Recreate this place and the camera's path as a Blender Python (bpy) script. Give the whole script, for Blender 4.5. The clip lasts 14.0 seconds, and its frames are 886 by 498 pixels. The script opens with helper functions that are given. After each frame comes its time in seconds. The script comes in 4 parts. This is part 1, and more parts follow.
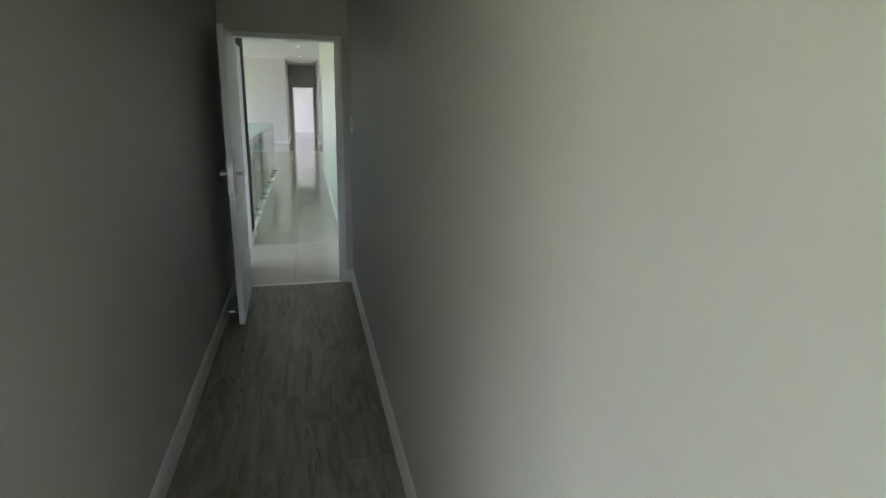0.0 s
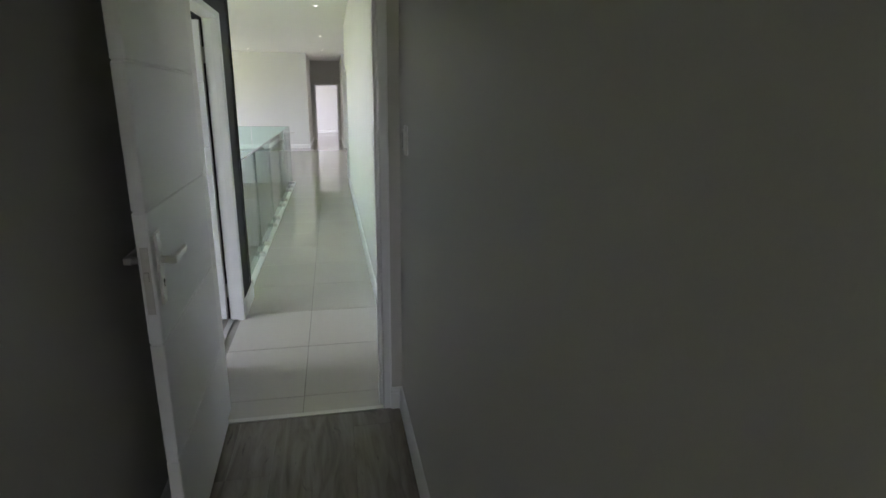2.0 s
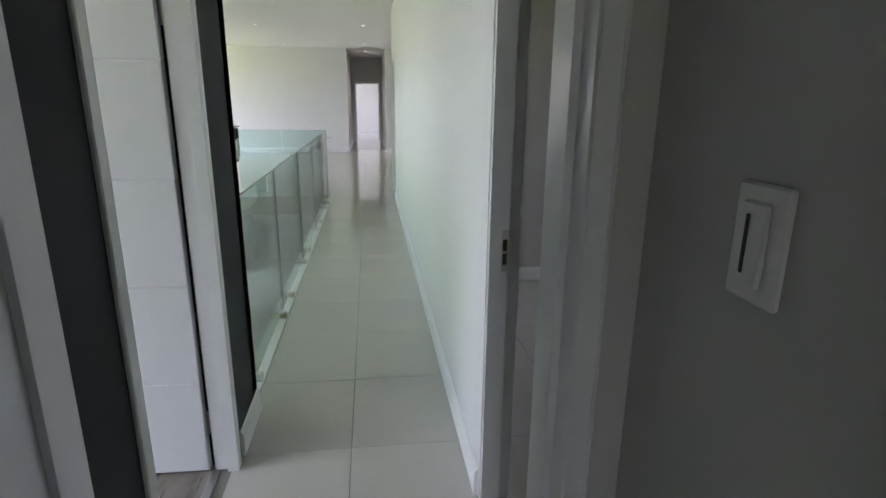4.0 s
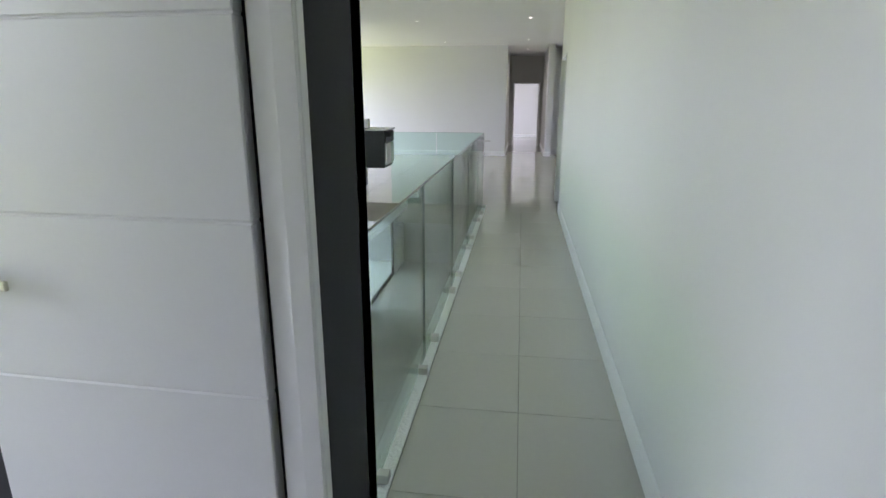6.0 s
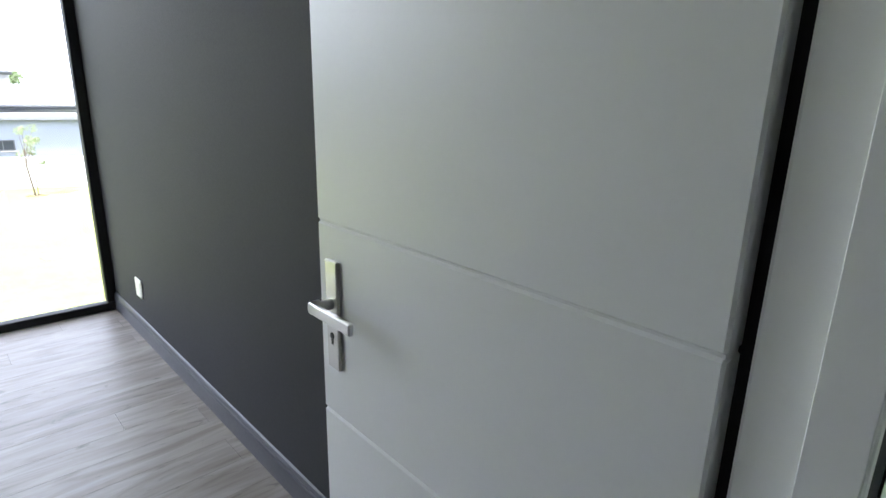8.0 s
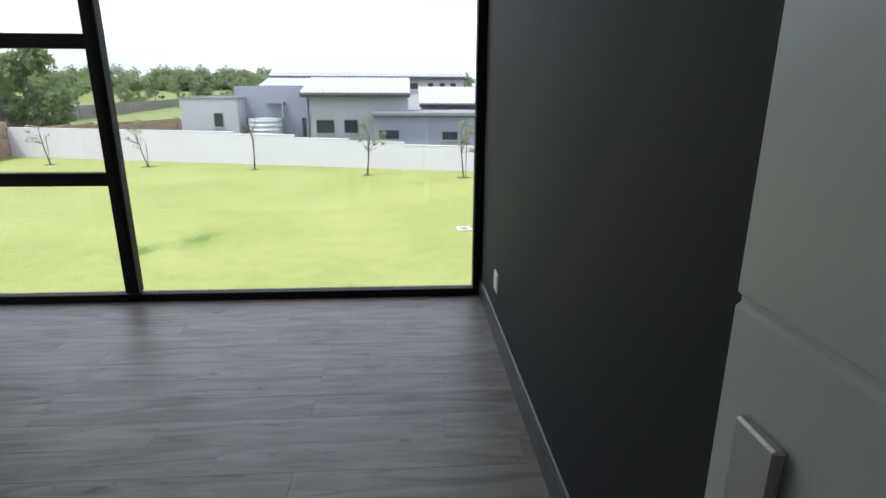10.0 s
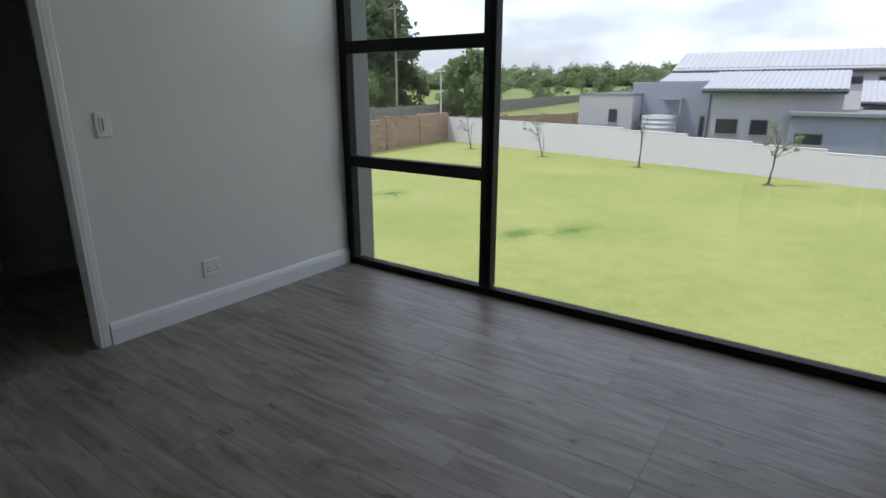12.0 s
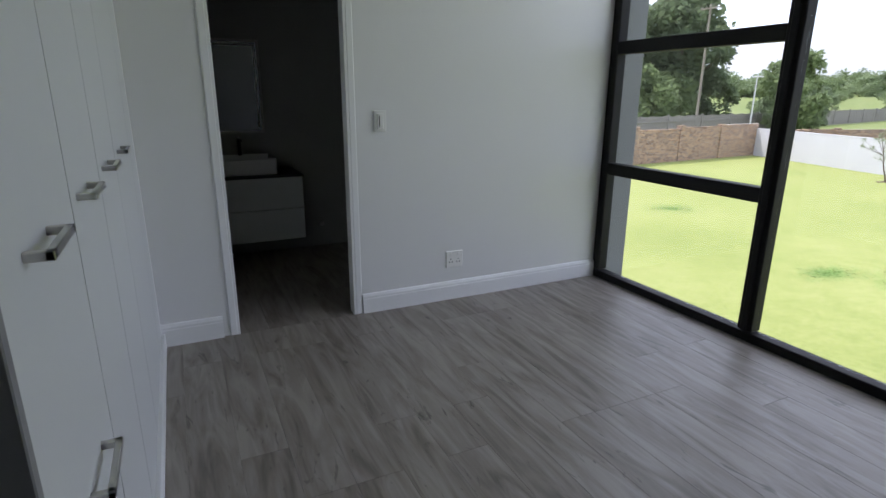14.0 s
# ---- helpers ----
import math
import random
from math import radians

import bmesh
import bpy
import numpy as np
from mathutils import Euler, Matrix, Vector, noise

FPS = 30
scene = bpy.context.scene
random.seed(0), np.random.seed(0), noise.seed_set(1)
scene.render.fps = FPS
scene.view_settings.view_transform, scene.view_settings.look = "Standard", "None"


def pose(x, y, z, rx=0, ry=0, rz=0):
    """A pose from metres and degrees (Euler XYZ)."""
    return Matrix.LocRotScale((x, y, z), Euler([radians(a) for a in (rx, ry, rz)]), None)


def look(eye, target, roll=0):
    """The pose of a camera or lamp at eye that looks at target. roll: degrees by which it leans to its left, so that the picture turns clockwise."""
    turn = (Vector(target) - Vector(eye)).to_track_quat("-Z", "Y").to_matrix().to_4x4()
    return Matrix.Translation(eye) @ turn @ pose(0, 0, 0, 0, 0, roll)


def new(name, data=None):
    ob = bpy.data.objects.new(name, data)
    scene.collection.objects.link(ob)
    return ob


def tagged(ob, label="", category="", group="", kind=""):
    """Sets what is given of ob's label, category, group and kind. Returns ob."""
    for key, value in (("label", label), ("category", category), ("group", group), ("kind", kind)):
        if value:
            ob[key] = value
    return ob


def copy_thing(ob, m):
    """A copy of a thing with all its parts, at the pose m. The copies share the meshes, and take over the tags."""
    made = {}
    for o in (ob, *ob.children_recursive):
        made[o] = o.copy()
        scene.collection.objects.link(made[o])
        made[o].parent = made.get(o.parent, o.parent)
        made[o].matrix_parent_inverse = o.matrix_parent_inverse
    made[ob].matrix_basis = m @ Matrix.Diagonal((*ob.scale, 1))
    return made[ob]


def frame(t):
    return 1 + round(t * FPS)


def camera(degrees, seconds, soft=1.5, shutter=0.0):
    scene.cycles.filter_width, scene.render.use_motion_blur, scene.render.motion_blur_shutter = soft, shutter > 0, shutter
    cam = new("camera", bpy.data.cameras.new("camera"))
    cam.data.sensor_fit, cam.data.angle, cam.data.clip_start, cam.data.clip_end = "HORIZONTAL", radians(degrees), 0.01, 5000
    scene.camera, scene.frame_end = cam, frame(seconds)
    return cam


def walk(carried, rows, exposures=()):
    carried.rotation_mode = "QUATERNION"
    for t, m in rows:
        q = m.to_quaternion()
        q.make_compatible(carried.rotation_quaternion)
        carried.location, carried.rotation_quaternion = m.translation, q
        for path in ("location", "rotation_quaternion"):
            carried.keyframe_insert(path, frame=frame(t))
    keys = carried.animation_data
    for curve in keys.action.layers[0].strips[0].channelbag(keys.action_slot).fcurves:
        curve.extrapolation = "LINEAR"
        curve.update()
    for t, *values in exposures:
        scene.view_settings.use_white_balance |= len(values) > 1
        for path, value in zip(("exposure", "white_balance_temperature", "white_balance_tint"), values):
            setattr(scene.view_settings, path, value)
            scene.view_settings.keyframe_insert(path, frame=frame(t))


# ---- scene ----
cam = camera(78.2, 14.0)
PATH = [
    (0, (0.139, -4.796, 1.602), (0.609, -2.923, 1.082), 1.4),
    (0.5, (0.174, -4.249, 1.603), (0.638, -2.374, 1.082), 1.4),
    (1, (0.188, -3.68, 1.602), (0.627, -1.801, 1.078), 1.2),
    (1.5, (0.2, -3.128, 1.585), (0.619, -1.244, 1.061), 1.3),
    (2, (0.187, -2.57, 1.579), (0.572, -0.68, 1.05), 0.7),
    (2.5, (0.156, -2.071, 1.581), (0.532, -0.179, 1.053), 1.3),
    (2.7, (0.146, -1.882, 1.579), (0.513, 0.012, 1.051), 1.1),
    (4.8, (0.075, -0.201, 1.526), (0.176, 1.724, 0.994), 0.6),
    (5, (0.067, -0.098, 1.519), (0.11, 1.83, 0.987), 0.5),
    (5.5, (0.029, 0.123, 1.506), (-0.098, 2.048, 0.978), 0.3),
    (6, (-0.054, 0.309, 1.507), (-0.322, 2.219, 0.98), 0.1),
    (6.5, (-0.132, 0.482, 1.508), (-0.626, 2.348, 0.984), 0.1),
    (7, (-0.25, 0.64, 1.494), (-1.069, 2.388, 0.972), 0.3),
    (7.5, (-0.374, 0.737, 1.509), (-1.465, 2.324, 0.97), 0.9),
    (8, (-0.452, 0.84, 1.49), (-1.85, 2.169, 0.961), 1.2),
    (8.2, (-0.491, 0.874, 1.485), (-1.988, 2.091, 0.959), 1.3),
    (10.3, (-1.139, 1.212, 1.387), (-3.058, 1.112, 0.832), 0.0),
    (10.5, (-1.196, 1.236, 1.387), (-3.099, 0.98, 0.829), -0.1),
    (11, (-1.321, 1.214, 1.391), (-3.151, 0.64, 0.824), -0.1),
    (11.5, (-1.434, 1.144, 1.392), (-3.162, 0.31, 0.828), 0.2),
    (12, (-1.58, 1.097, 1.398), (-3.149, -0.007, 0.831), 0.1),
    (12.5, (-1.715, 1.111, 1.393), (-3.074, -0.243, 0.83), 0.2),
    (13, (-1.788, 1.13, 1.385), (-2.952, -0.397, 0.826), 0.3),
    (13.5, (-1.811, 1.135, 1.375), (-2.815, -0.504, 0.822), 0.3),
    (14, (-1.835, 1.133, 1.372), (-2.672, -0.599, 0.823), 0.4),
]
walk(cam, [(t, look(eye, target, roll)) for t, eye, target, roll in PATH],
     [(0, 2.75, 6450, 20), (0.5, 2.8, 6550, 20), (1.5, 2.85, 6600, 22), (2.5, 2.8, 6550, 24), (5.0, 2.6, 6350, 25), (7.0, 2.5, 6350, 25), (8.2, 2.0, 6300, 21), (10.3, 0.2, 6350, 18), (12.0, -0.1, 6350, 20), (14.0, 0.5, 6250, 24)])

# ---- world and light ----
SUN_DIR = Vector((0.22, -0.40, 0.89)).normalized()
world = bpy.data.worlds.new("world")
scene.world = world
world.use_nodes = True
wn = world.node_tree
bg = wn.nodes["Background"]
sky = wn.nodes.new("ShaderNodeTexSky")
sky.sky_type, sky.sun_disc = "NISHITA", False
sky.sun_elevation = math.asin(SUN_DIR.z)
sky.sun_rotation = math.atan2(SUN_DIR.x, SUN_DIR.y)
sky.dust_density, sky.ozone_density = 4.0, 1.0
wco = wn.nodes.new("ShaderNodeTexCoord")
wmap = wn.nodes.new("ShaderNodeMapping")
wmap.inputs["Scale"].default_value = (2.2, 2.2, 7.0)
cloud = wn.nodes.new("ShaderNodeTexNoise")
cloud.inputs["Scale"].default_value, cloud.inputs["Detail"].default_value = 1.6, 7.0
cramp = wn.nodes.new("ShaderNodeMapRange")
cramp.inputs["From Min"].default_value, cramp.inputs["From Max"].default_value = 0.36, 0.66
cramp.inputs["To Min"].default_value, cramp.inputs["To Max"].default_value = 0.40, 1.0
cmix = wn.nodes.new("ShaderNodeMix")
cmix.data_type = "RGBA"
cmix.inputs["B"].default_value = (9.6, 10.6, 12.0, 1)
wn.links.new(wco.outputs["Generated"], wmap.inputs["Vector"])
wn.links.new(wmap.outputs["Vector"], cloud.inputs["Vector"])
wn.links.new(cloud.outputs["Fac"], cramp.inputs["Value"])
wn.links.new(cramp.outputs["Result"], cmix.inputs["Factor"])
wn.links.new(sky.outputs["Color"], cmix.inputs["A"])
wn.links.new(cmix.outputs["Result"], bg.inputs["Color"])
bg.inputs["Strength"].default_value = 0.17

sun_data = bpy.data.lights.new("sun", "SUN")
sun_data.energy, sun_data.angle, sun_data.color = 3.0, radians(0.6), (1.0, 0.95, 0.87)
sun = new("sun", sun_data)
sun.matrix_world = look((0, 0, 40), Vector((0, 0, 40)) - SUN_DIR)


def sky_lamp(name, x, y, z, w, h, watts, tilt=12.0, turn=-90.0, color=(0.86, 0.95, 1.0)):
    """Area lamp standing in for daylight through a window opening."""
    d = bpy.data.lights.new(name, "AREA")
    d.shape, d.size, d.size_y, d.energy, d.color = "RECTANGLE", w, h, watts, color
    ob = new(name, d)
    ob.matrix_world = pose(x, y, z, 90 - tilt, 0, turn)
    return ob


sky_lamp("skylight_bedroom", -4.80, -0.2, 2.37, 3.5, 0.42, 9, 0)
sky_lamp("skylight_back_room", -4.80, -6.3, 1.6, 3.4, 1.8, 1.5, color=(1.0, 1.0, 0.93))
# added fill in an invented south opening, evens out the passage walls
sky_lamp("skylight_back_window", -0.6, -8.25, 1.45, 1.3, 0.9, 0.8, 4, 0, color=(1.0, 1.0, 0.93))
sky_lamp("skylight_void", -4.82, 4.45, 1.95, 4.2, 0.85, 1.2, color=(0.96, 0.96, 1.0))
sky_lamp("skylight_landing", -6.36, 13.75, 1.45, 4.4, 2.0, 2.4, color=(0.94, 0.95, 1.0))
sky_lamp("skylight_far_room", -2.44, 22.0, 1.5, 1.5, 1.1, 8.0, 0, color=(0.95, 0.95, 1.0))


# ---- materials ----
def rgba(c):
    return (c[0], c[1], c[2], 1.0)


def mat(name, color, rough=0.5, metal=0.0, var=0.06, scale=3.0, fine=60.0, bump=0.02, stretch=(1, 1, 1), coat=0.0, spec=0.5):
    """Paint, plaster, metal: two scales of variation and a fine relief."""
    m = bpy.data.materials.new(name)
    m.use_nodes = True
    n, l = m.node_tree.nodes, m.node_tree.links
    b = n["Principled BSDF"]
    co = n.new("ShaderNodeTexCoord")
    mp = n.new("ShaderNodeMapping")
    mp.inputs["Scale"].default_value = stretch
    l.new(co.outputs["Object"], mp.inputs["Vector"])
    big = n.new("ShaderNodeTexNoise")
    big.inputs["Scale"].default_value, big.inputs["Detail"].default_value = scale, 4
    small = n.new("ShaderNodeTexNoise")
    small.inputs["Scale"].default_value, small.inputs["Detail"].default_value = fine, 6
    l.new(mp.outputs["Vector"], big.inputs["Vector"])
    l.new(mp.outputs["Vector"], small.inputs["Vector"])
    add = n.new("ShaderNodeMath")
    add.operation = "MULTIPLY_ADD"
    add.inputs[1].default_value = 0.5
    l.new(small.outputs["Fac"], add.inputs[0])
    l.new(big.outputs["Fac"], add.inputs[2])
    ra = n.new("ShaderNodeMapRange")
    ra.inputs["From Min"].default_value, ra.inputs["From Max"].default_value = 0.4, 1.1
    ra.inputs["To Min"].default_value, ra.inputs["To Max"].default_value = 1 - var, 1 + var
    l.new(add.outputs[0], ra.inputs["Value"])
    mix = n.new("ShaderNodeVectorMath")
    mix.operation = "SCALE"
    mix.inputs[0].default_value = color[:3]
    l.new(ra.outputs["Result"], mix.inputs["Scale"])
    l.new(mix.outputs["Vector"], b.inputs["Base Color"])
    rr = n.new("ShaderNodeMapRange")
    rr.inputs["To Min"].default_value, rr.inputs["To Max"].default_value = max(0.02, rough * 0.85), min(1, rough * 1.15)
    l.new(small.outputs["Fac"], rr.inputs["Value"])
    l.new(rr.outputs["Result"], b.inputs["Roughness"])
    b.inputs["Metallic"].default_value = metal
    b.inputs["Coat Weight"].default_value = coat
    b.inputs["Specular IOR Level"].default_value = spec
    if bump:
        bp = n.new("ShaderNodeBump")
        bp.inputs["Strength"].default_value, bp.inputs["Distance"].default_value = 0.6, bump
        l.new(small.outputs["Fac"], bp.inputs["Height"])
        l.new(bp.outputs["Normal"], b.inputs["Normal"])
    return m


def wood_floor(name):
    m = bpy.data.materials.new(name)
    m.use_nodes = True
    n, l = m.node_tree.nodes, m.node_tree.links
    b = n["Principled BSDF"]
    co, oi = n.new("ShaderNodeTexCoord"), n.new("ShaderNodeObjectInfo")
    off = n.new("ShaderNodeVectorMath")
    off.operation = "MULTIPLY_ADD"
    off.inputs[1].default_value, off.inputs[2].default_value = (37, 53, 11), (0, 0, 0)
    l.new(oi.outputs["Random"], off.inputs[0])
    ad = n.new("ShaderNodeVectorMath")
    ad.operation = "ADD"
    l.new(co.outputs["Object"], ad.inputs[0])
    l.new(off.outputs["Vector"], ad.inputs[1])

    def streak(sx, sy, det, dist):
        mp, t = n.new("ShaderNodeMapping"), n.new("ShaderNodeTexNoise")
        mp.inputs["Scale"].default_value = (sx, sy, 1)
        t.inputs["Scale"].default_value, t.inputs["Detail"].default_value, t.inputs["Distortion"].default_value = 1.0, det, dist
        l.new(ad.outputs["Vector"], mp.inputs["Vector"])
        l.new(mp.outputs["Vector"], t.inputs["Vector"])
        return t

    wide, grain, knot = streak(12, 1.7, 6, 1.6), streak(75, 3.2, 6, 0.5), streak(16, 4.0, 4, 2.0)
    r = n.new("ShaderNodeValToRGB")
    r.color_ramp.elements[0].position, r.color_ramp.elements[0].color = 0.36, (0.128, 0.108, 0.092, 1)
    r.color_ramp.elements[1].position, r.color_ramp.elements[1].color = 0.74, (0.31, 0.28, 0.253, 1)
    e = r.color_ramp.elements.new(0.52)
    e.color = (0.215, 0.188, 0.165, 1)
    mixf = n.new("ShaderNodeMath")
    mixf.operation = "MULTIPLY_ADD"
    mixf.inputs[1].default_value = 0.18
    sub = n.new("ShaderNodeMath")
    sub.operation = "MULTIPLY"
    sub.inputs[1].default_value = 0.90
    l.new(wide.outputs["Fac"], sub.inputs[0])
    l.new(grain.outputs["Fac"], mixf.inputs[0])
    l.new(sub.outputs[0], mixf.inputs[2])
    tone = n.new("ShaderNodeMath")
    tone.operation = "MULTIPLY_ADD"
    tone.inputs[1].default_value = 0.09
    l.new(oi.outputs["Random"], tone.inputs[0])
    l.new(mixf.outputs[0], tone.inputs[2])
    l.new(tone.outputs[0], r.inputs["Fac"])
    kr = n.new("ShaderNodeMapRange")
    kr.inputs["From Min"].default_value, kr.inputs["From Max"].default_value = 0.64, 0.74
    kr.inputs["To Min"].default_value, kr.inputs["To Max"].default_value = 1.0, 0.45
    l.new(knot.outputs["Fac"], kr.inputs["Value"])
    sc = n.new("ShaderNodeVectorMath")
    sc.operation = "SCALE"
    l.new(r.outputs["Color"], sc.inputs[0])
    l.new(kr.outputs["Result"], sc.inputs["Scale"])
    l.new(sc.outputs["Vector"], b.inputs["Base Color"])
    rr = n.new("ShaderNodeMapRange")
    rr.inputs["To Min"].default_value, rr.inputs["To Max"].default_value = 0.32, 0.50
    l.new(grain.outputs["Fac"], rr.inputs["Value"])
    l.new(rr.outputs["Result"], b.inputs["Roughness"])
    bp = n.new("ShaderNodeBump")
    bp.inputs["Strength"].default_value, bp.inputs["Distance"].default_value = 0.25, 0.002
    l.new(grain.outputs["Fac"], bp.inputs["Height"])
    l.new(bp.outputs["Normal"], b.inputs["Normal"])
    return m


def grass_mat(name, a, c, d):
    m = bpy.data.materials.new(name)
    m.use_nodes = True
    n, l = m.node_tree.nodes, m.node_tree.links
    b = n["Principled BSDF"]
    co = n.new("ShaderNodeTexCoord")
    r = n.new("ShaderNodeValToRGB")
    t1, t2, t3 = (n.new("ShaderNodeTexNoise") for _ in range(3))
    for t, s, det in ((t1, 0.22, 4), (t2, 1.6, 6), (t3, 9.0, 6)):
        t.inputs["Scale"].default_value, t.inputs["Detail"].default_value = s, det
        l.new(co.outputs["Object"], t.inputs["Vector"])
    m1, m2 = n.new("ShaderNodeMath"), n.new("ShaderNodeMath")
    m1.operation = m2.operation = "MULTIPLY_ADD"
    m1.inputs[1].default_value, m2.inputs[1].default_value = 0.6, 1.0
    l.new(t2.outputs["Fac"], m1.inputs[0])
    l.new(t1.outputs["Fac"], m1.inputs[2])
    l.new(t3.outputs["Fac"], m2.inputs[0])
    l.new(m1.outputs[0], m2.inputs[2])
    dv = n.new("ShaderNodeMath")
    dv.operation = "DIVIDE"
    dv.inputs[1].default_value = 2.6
    l.new(m2.outputs[0], dv.inputs[0])
    l.new(dv.outputs[0], r.inputs["Fac"])
    r.color_ramp.elements[0].position, r.color_ramp.elements[0].color = 0.36, rgba(a)
    r.color_ramp.elements[1].position, r.color_ramp.elements[1].color = 0.66, rgba(d)
    e = r.color_ramp.elements.new(0.5)
    e.color = rgba(c)
    l.new(r.outputs["Color"], b.inputs["Base Color"])
    b.inputs["Roughness"].default_value = 0.85
    b.inputs["Specular IOR Level"].default_value = 0.2
    bp = n.new("ShaderNodeBump")
    bp.inputs["Strength"].default_value, bp.inputs["Distance"].default_value = 0.7, 0.04
    l.new(t3.outputs["Fac"], bp.inputs["Height"])
    l.new(bp.outputs["Normal"], b.inputs["Normal"])
    return m


def brick_mat(name):
    m = mat(name, (0.3, 0.16, 0.1), 0.9)
    n, l = m.node_tree.nodes, m.node_tree.links
    b = n["Principled BSDF"]
    co, t = n.new("ShaderNodeTexCoord"), n.new("ShaderNodeTexBrick")
    mp = n.new("ShaderNodeMapping")
    mp.inputs["Rotation"].default_value = (radians(90), 0, 0)
    l.new(co.outputs["Object"], mp.inputs["Vector"])
    l.new(mp.outputs["Vector"], t.inputs["Vector"])
    t.inputs["Color1"].default_value = (0.50, 0.31, 0.18, 1)
    t.inputs["Color2"].default_value = (0.11, 0.062, 0.045, 1)
    t.inputs["Mortar"].default_value = (0.36, 0.32, 0.28, 1)
    t.inputs["Scale"].default_value = 1.0
    t.inputs["Brick Width"].default_value, t.inputs["Row Height"].default_value = 0.235, 0.085
    t.inputs["Mortar Size"].default_value = 0.008
    l.new(t.outputs["Color"], b.inputs["Base Color"])
    return m


def leaf_mat(name, a, c):
    m = bpy.data.materials.new(name)
    m.use_nodes = True
    n, l = m.node_tree.nodes, m.node_tree.links
    b = n["Principled BSDF"]
    g, r = n.new("ShaderNodeNewGeometry"), n.new("ShaderNodeValToRGB")
    r.color_ramp.elements[0].color, r.color_ramp.elements[1].color = rgba(a), rgba(c)
    l.new(g.outputs["Random Per Island"], r.inputs["Fac"])
    l.new(r.outputs["Color"], b.inputs["Base Color"])
    b.inputs["Roughness"].default_value = 0.6
    tl, mx = n.new("ShaderNodeBsdfTranslucent"), n.new("ShaderNodeMixShader")
    mx.inputs["Fac"].default_value = 0.45
    l.new(r.outputs["Color"], tl.inputs["Color"])
    l.new(b.outputs["BSDF"], mx.inputs[1])
    l.new(tl.outputs["BSDF"], mx.inputs[2])
    l.new(mx.outputs["Shader"], n["Material Output"].inputs["Surface"])
    return m


def glass_mat(name, color, rough=0.0):
    m = bpy.data.materials.new(name)
    m.use_nodes = True
    n, l = m.node_tree.nodes, m.node_tree.links
    n.remove(n["Principled BSDF"])
    tr, gl, mx = n.new("ShaderNodeBsdfTransparent"), n.new("ShaderNodeBsdfGlossy"), n.new("ShaderNodeMixShader")
    lw, pw, fr = n.new("ShaderNodeLayerWeight"), n.new("ShaderNodeMath"), n.new("ShaderNodeMath")
    lw.inputs["Blend"].default_value = 0.5
    pw.operation, fr.operation = "POWER", "MULTIPLY_ADD"
    pw.inputs[1].default_value, fr.inputs[1].default_value, fr.inputs[2].default_value = 5.0, 0.9, 0.035
    l.new(lw.outputs["Facing"], pw.inputs[0])
    l.new(pw.outputs[0], fr.inputs[0])
    tr.inputs["Color"].default_value = rgba(color)
    gl.inputs["Roughness"].default_value = rough
    l.new(fr.outputs[0], mx.inputs["Fac"])
    l.new(tr.outputs["BSDF"], mx.inputs[1])
    l.new(gl.outputs["BSDF"], mx.inputs[2])
    l.new(mx.outputs["Shader"], n["Material Output"].inputs["Surface"])
    return m


WALL = mat("white_wall_paint", (0.73, 0.735, 0.73), 0.55, var=0.02, scale=1.2, fine=160, bump=0.0006)
WALLG = mat("grey_wall_paint", (0.56, 0.555, 0.52), 0.5, var=0.03, scale=1.0, fine=160, bump=0.0006)
DARK = mat("charcoal_wall_paint", (0.030, 0.031, 0.034), 0.78, spec=0.3, var=0.10, scale=1.5, fine=150, bump=0.0006)
CEIL = mat("ceiling_paint", (0.80, 0.80, 0.79), 0.8, var=0.02, scale=0.8, fine=120, bump=0.0004)
TRIM = mat("white_trim_enamel", (0.80, 0.81, 0.81), 0.30, var=0.02, scale=4, fine=60, bump=0.0003)
TRIMD = mat("charcoal_trim_enamel", (0.042, 0.045, 0.056), 0.35, var=0.05, scale=4, fine=60, bump=0.0003)
DOORW = mat("white_door_enamel", (0.79, 0.80, 0.81), 0.38, var=0.02, scale=2, fine=90, bump=0.0003)
STEEL = mat("brushed_steel", (0.60, 0.59, 0.57), 0.30, metal=1.0, var=0.06, scale=8, fine=300, bump=0.0002, stretch=(1, 1, 0.1))
BLACKAL = mat("black_powder_coat", (0.010, 0.010, 0.011), 0.6, spec=0.25, var=0.08, scale=5, fine=400, bump=0.0002)
TILE = mat("polished_porcelain", (0.54, 0.525, 0.485), 0.07, var=0.025, scale=1.1, fine=25, bump=0, coat=0.0)
GROUT = mat("grey_grout", (0.26, 0.25, 0.23), 0.9, var=0.1, scale=9, fine=120)
WOOD = wood_floor("grey_oak_laminate")
GAP = mat("dark_joint", (0.09, 0.075, 0.06), 0.8)
PLASTIC = mat("white_plastic", (0.80, 0.80, 0.78), 0.35, var=0.01, bump=0)
# also colours the wardrobe body, as the shade in its door gaps
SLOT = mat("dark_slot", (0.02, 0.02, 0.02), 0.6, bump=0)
GLASS = glass_mat("window_glass", (0.96, 0.98, 0.97))
GREENGLASS = glass_mat("balustrade_glass", (0.83, 0.93, 0.90))
GLASSEDGE = mat("glass_edge", (0.03, 0.075, 0.06), 0.15, var=0.05, bump=0)
CUPB = mat("white_melamine", (0.62, 0.64, 0.64), 0.32, var=0.015, scale=2, fine=200, bump=0.0002)
CARC = mat("grey_carcass_edge", (0.20, 0.205, 0.21), 0.4, var=0.03, bump=0)
MIRROR = mat("mirror_silver", (0.85, 0.86, 0.86), 0.02, metal=1.0, var=0.0, bump=0)
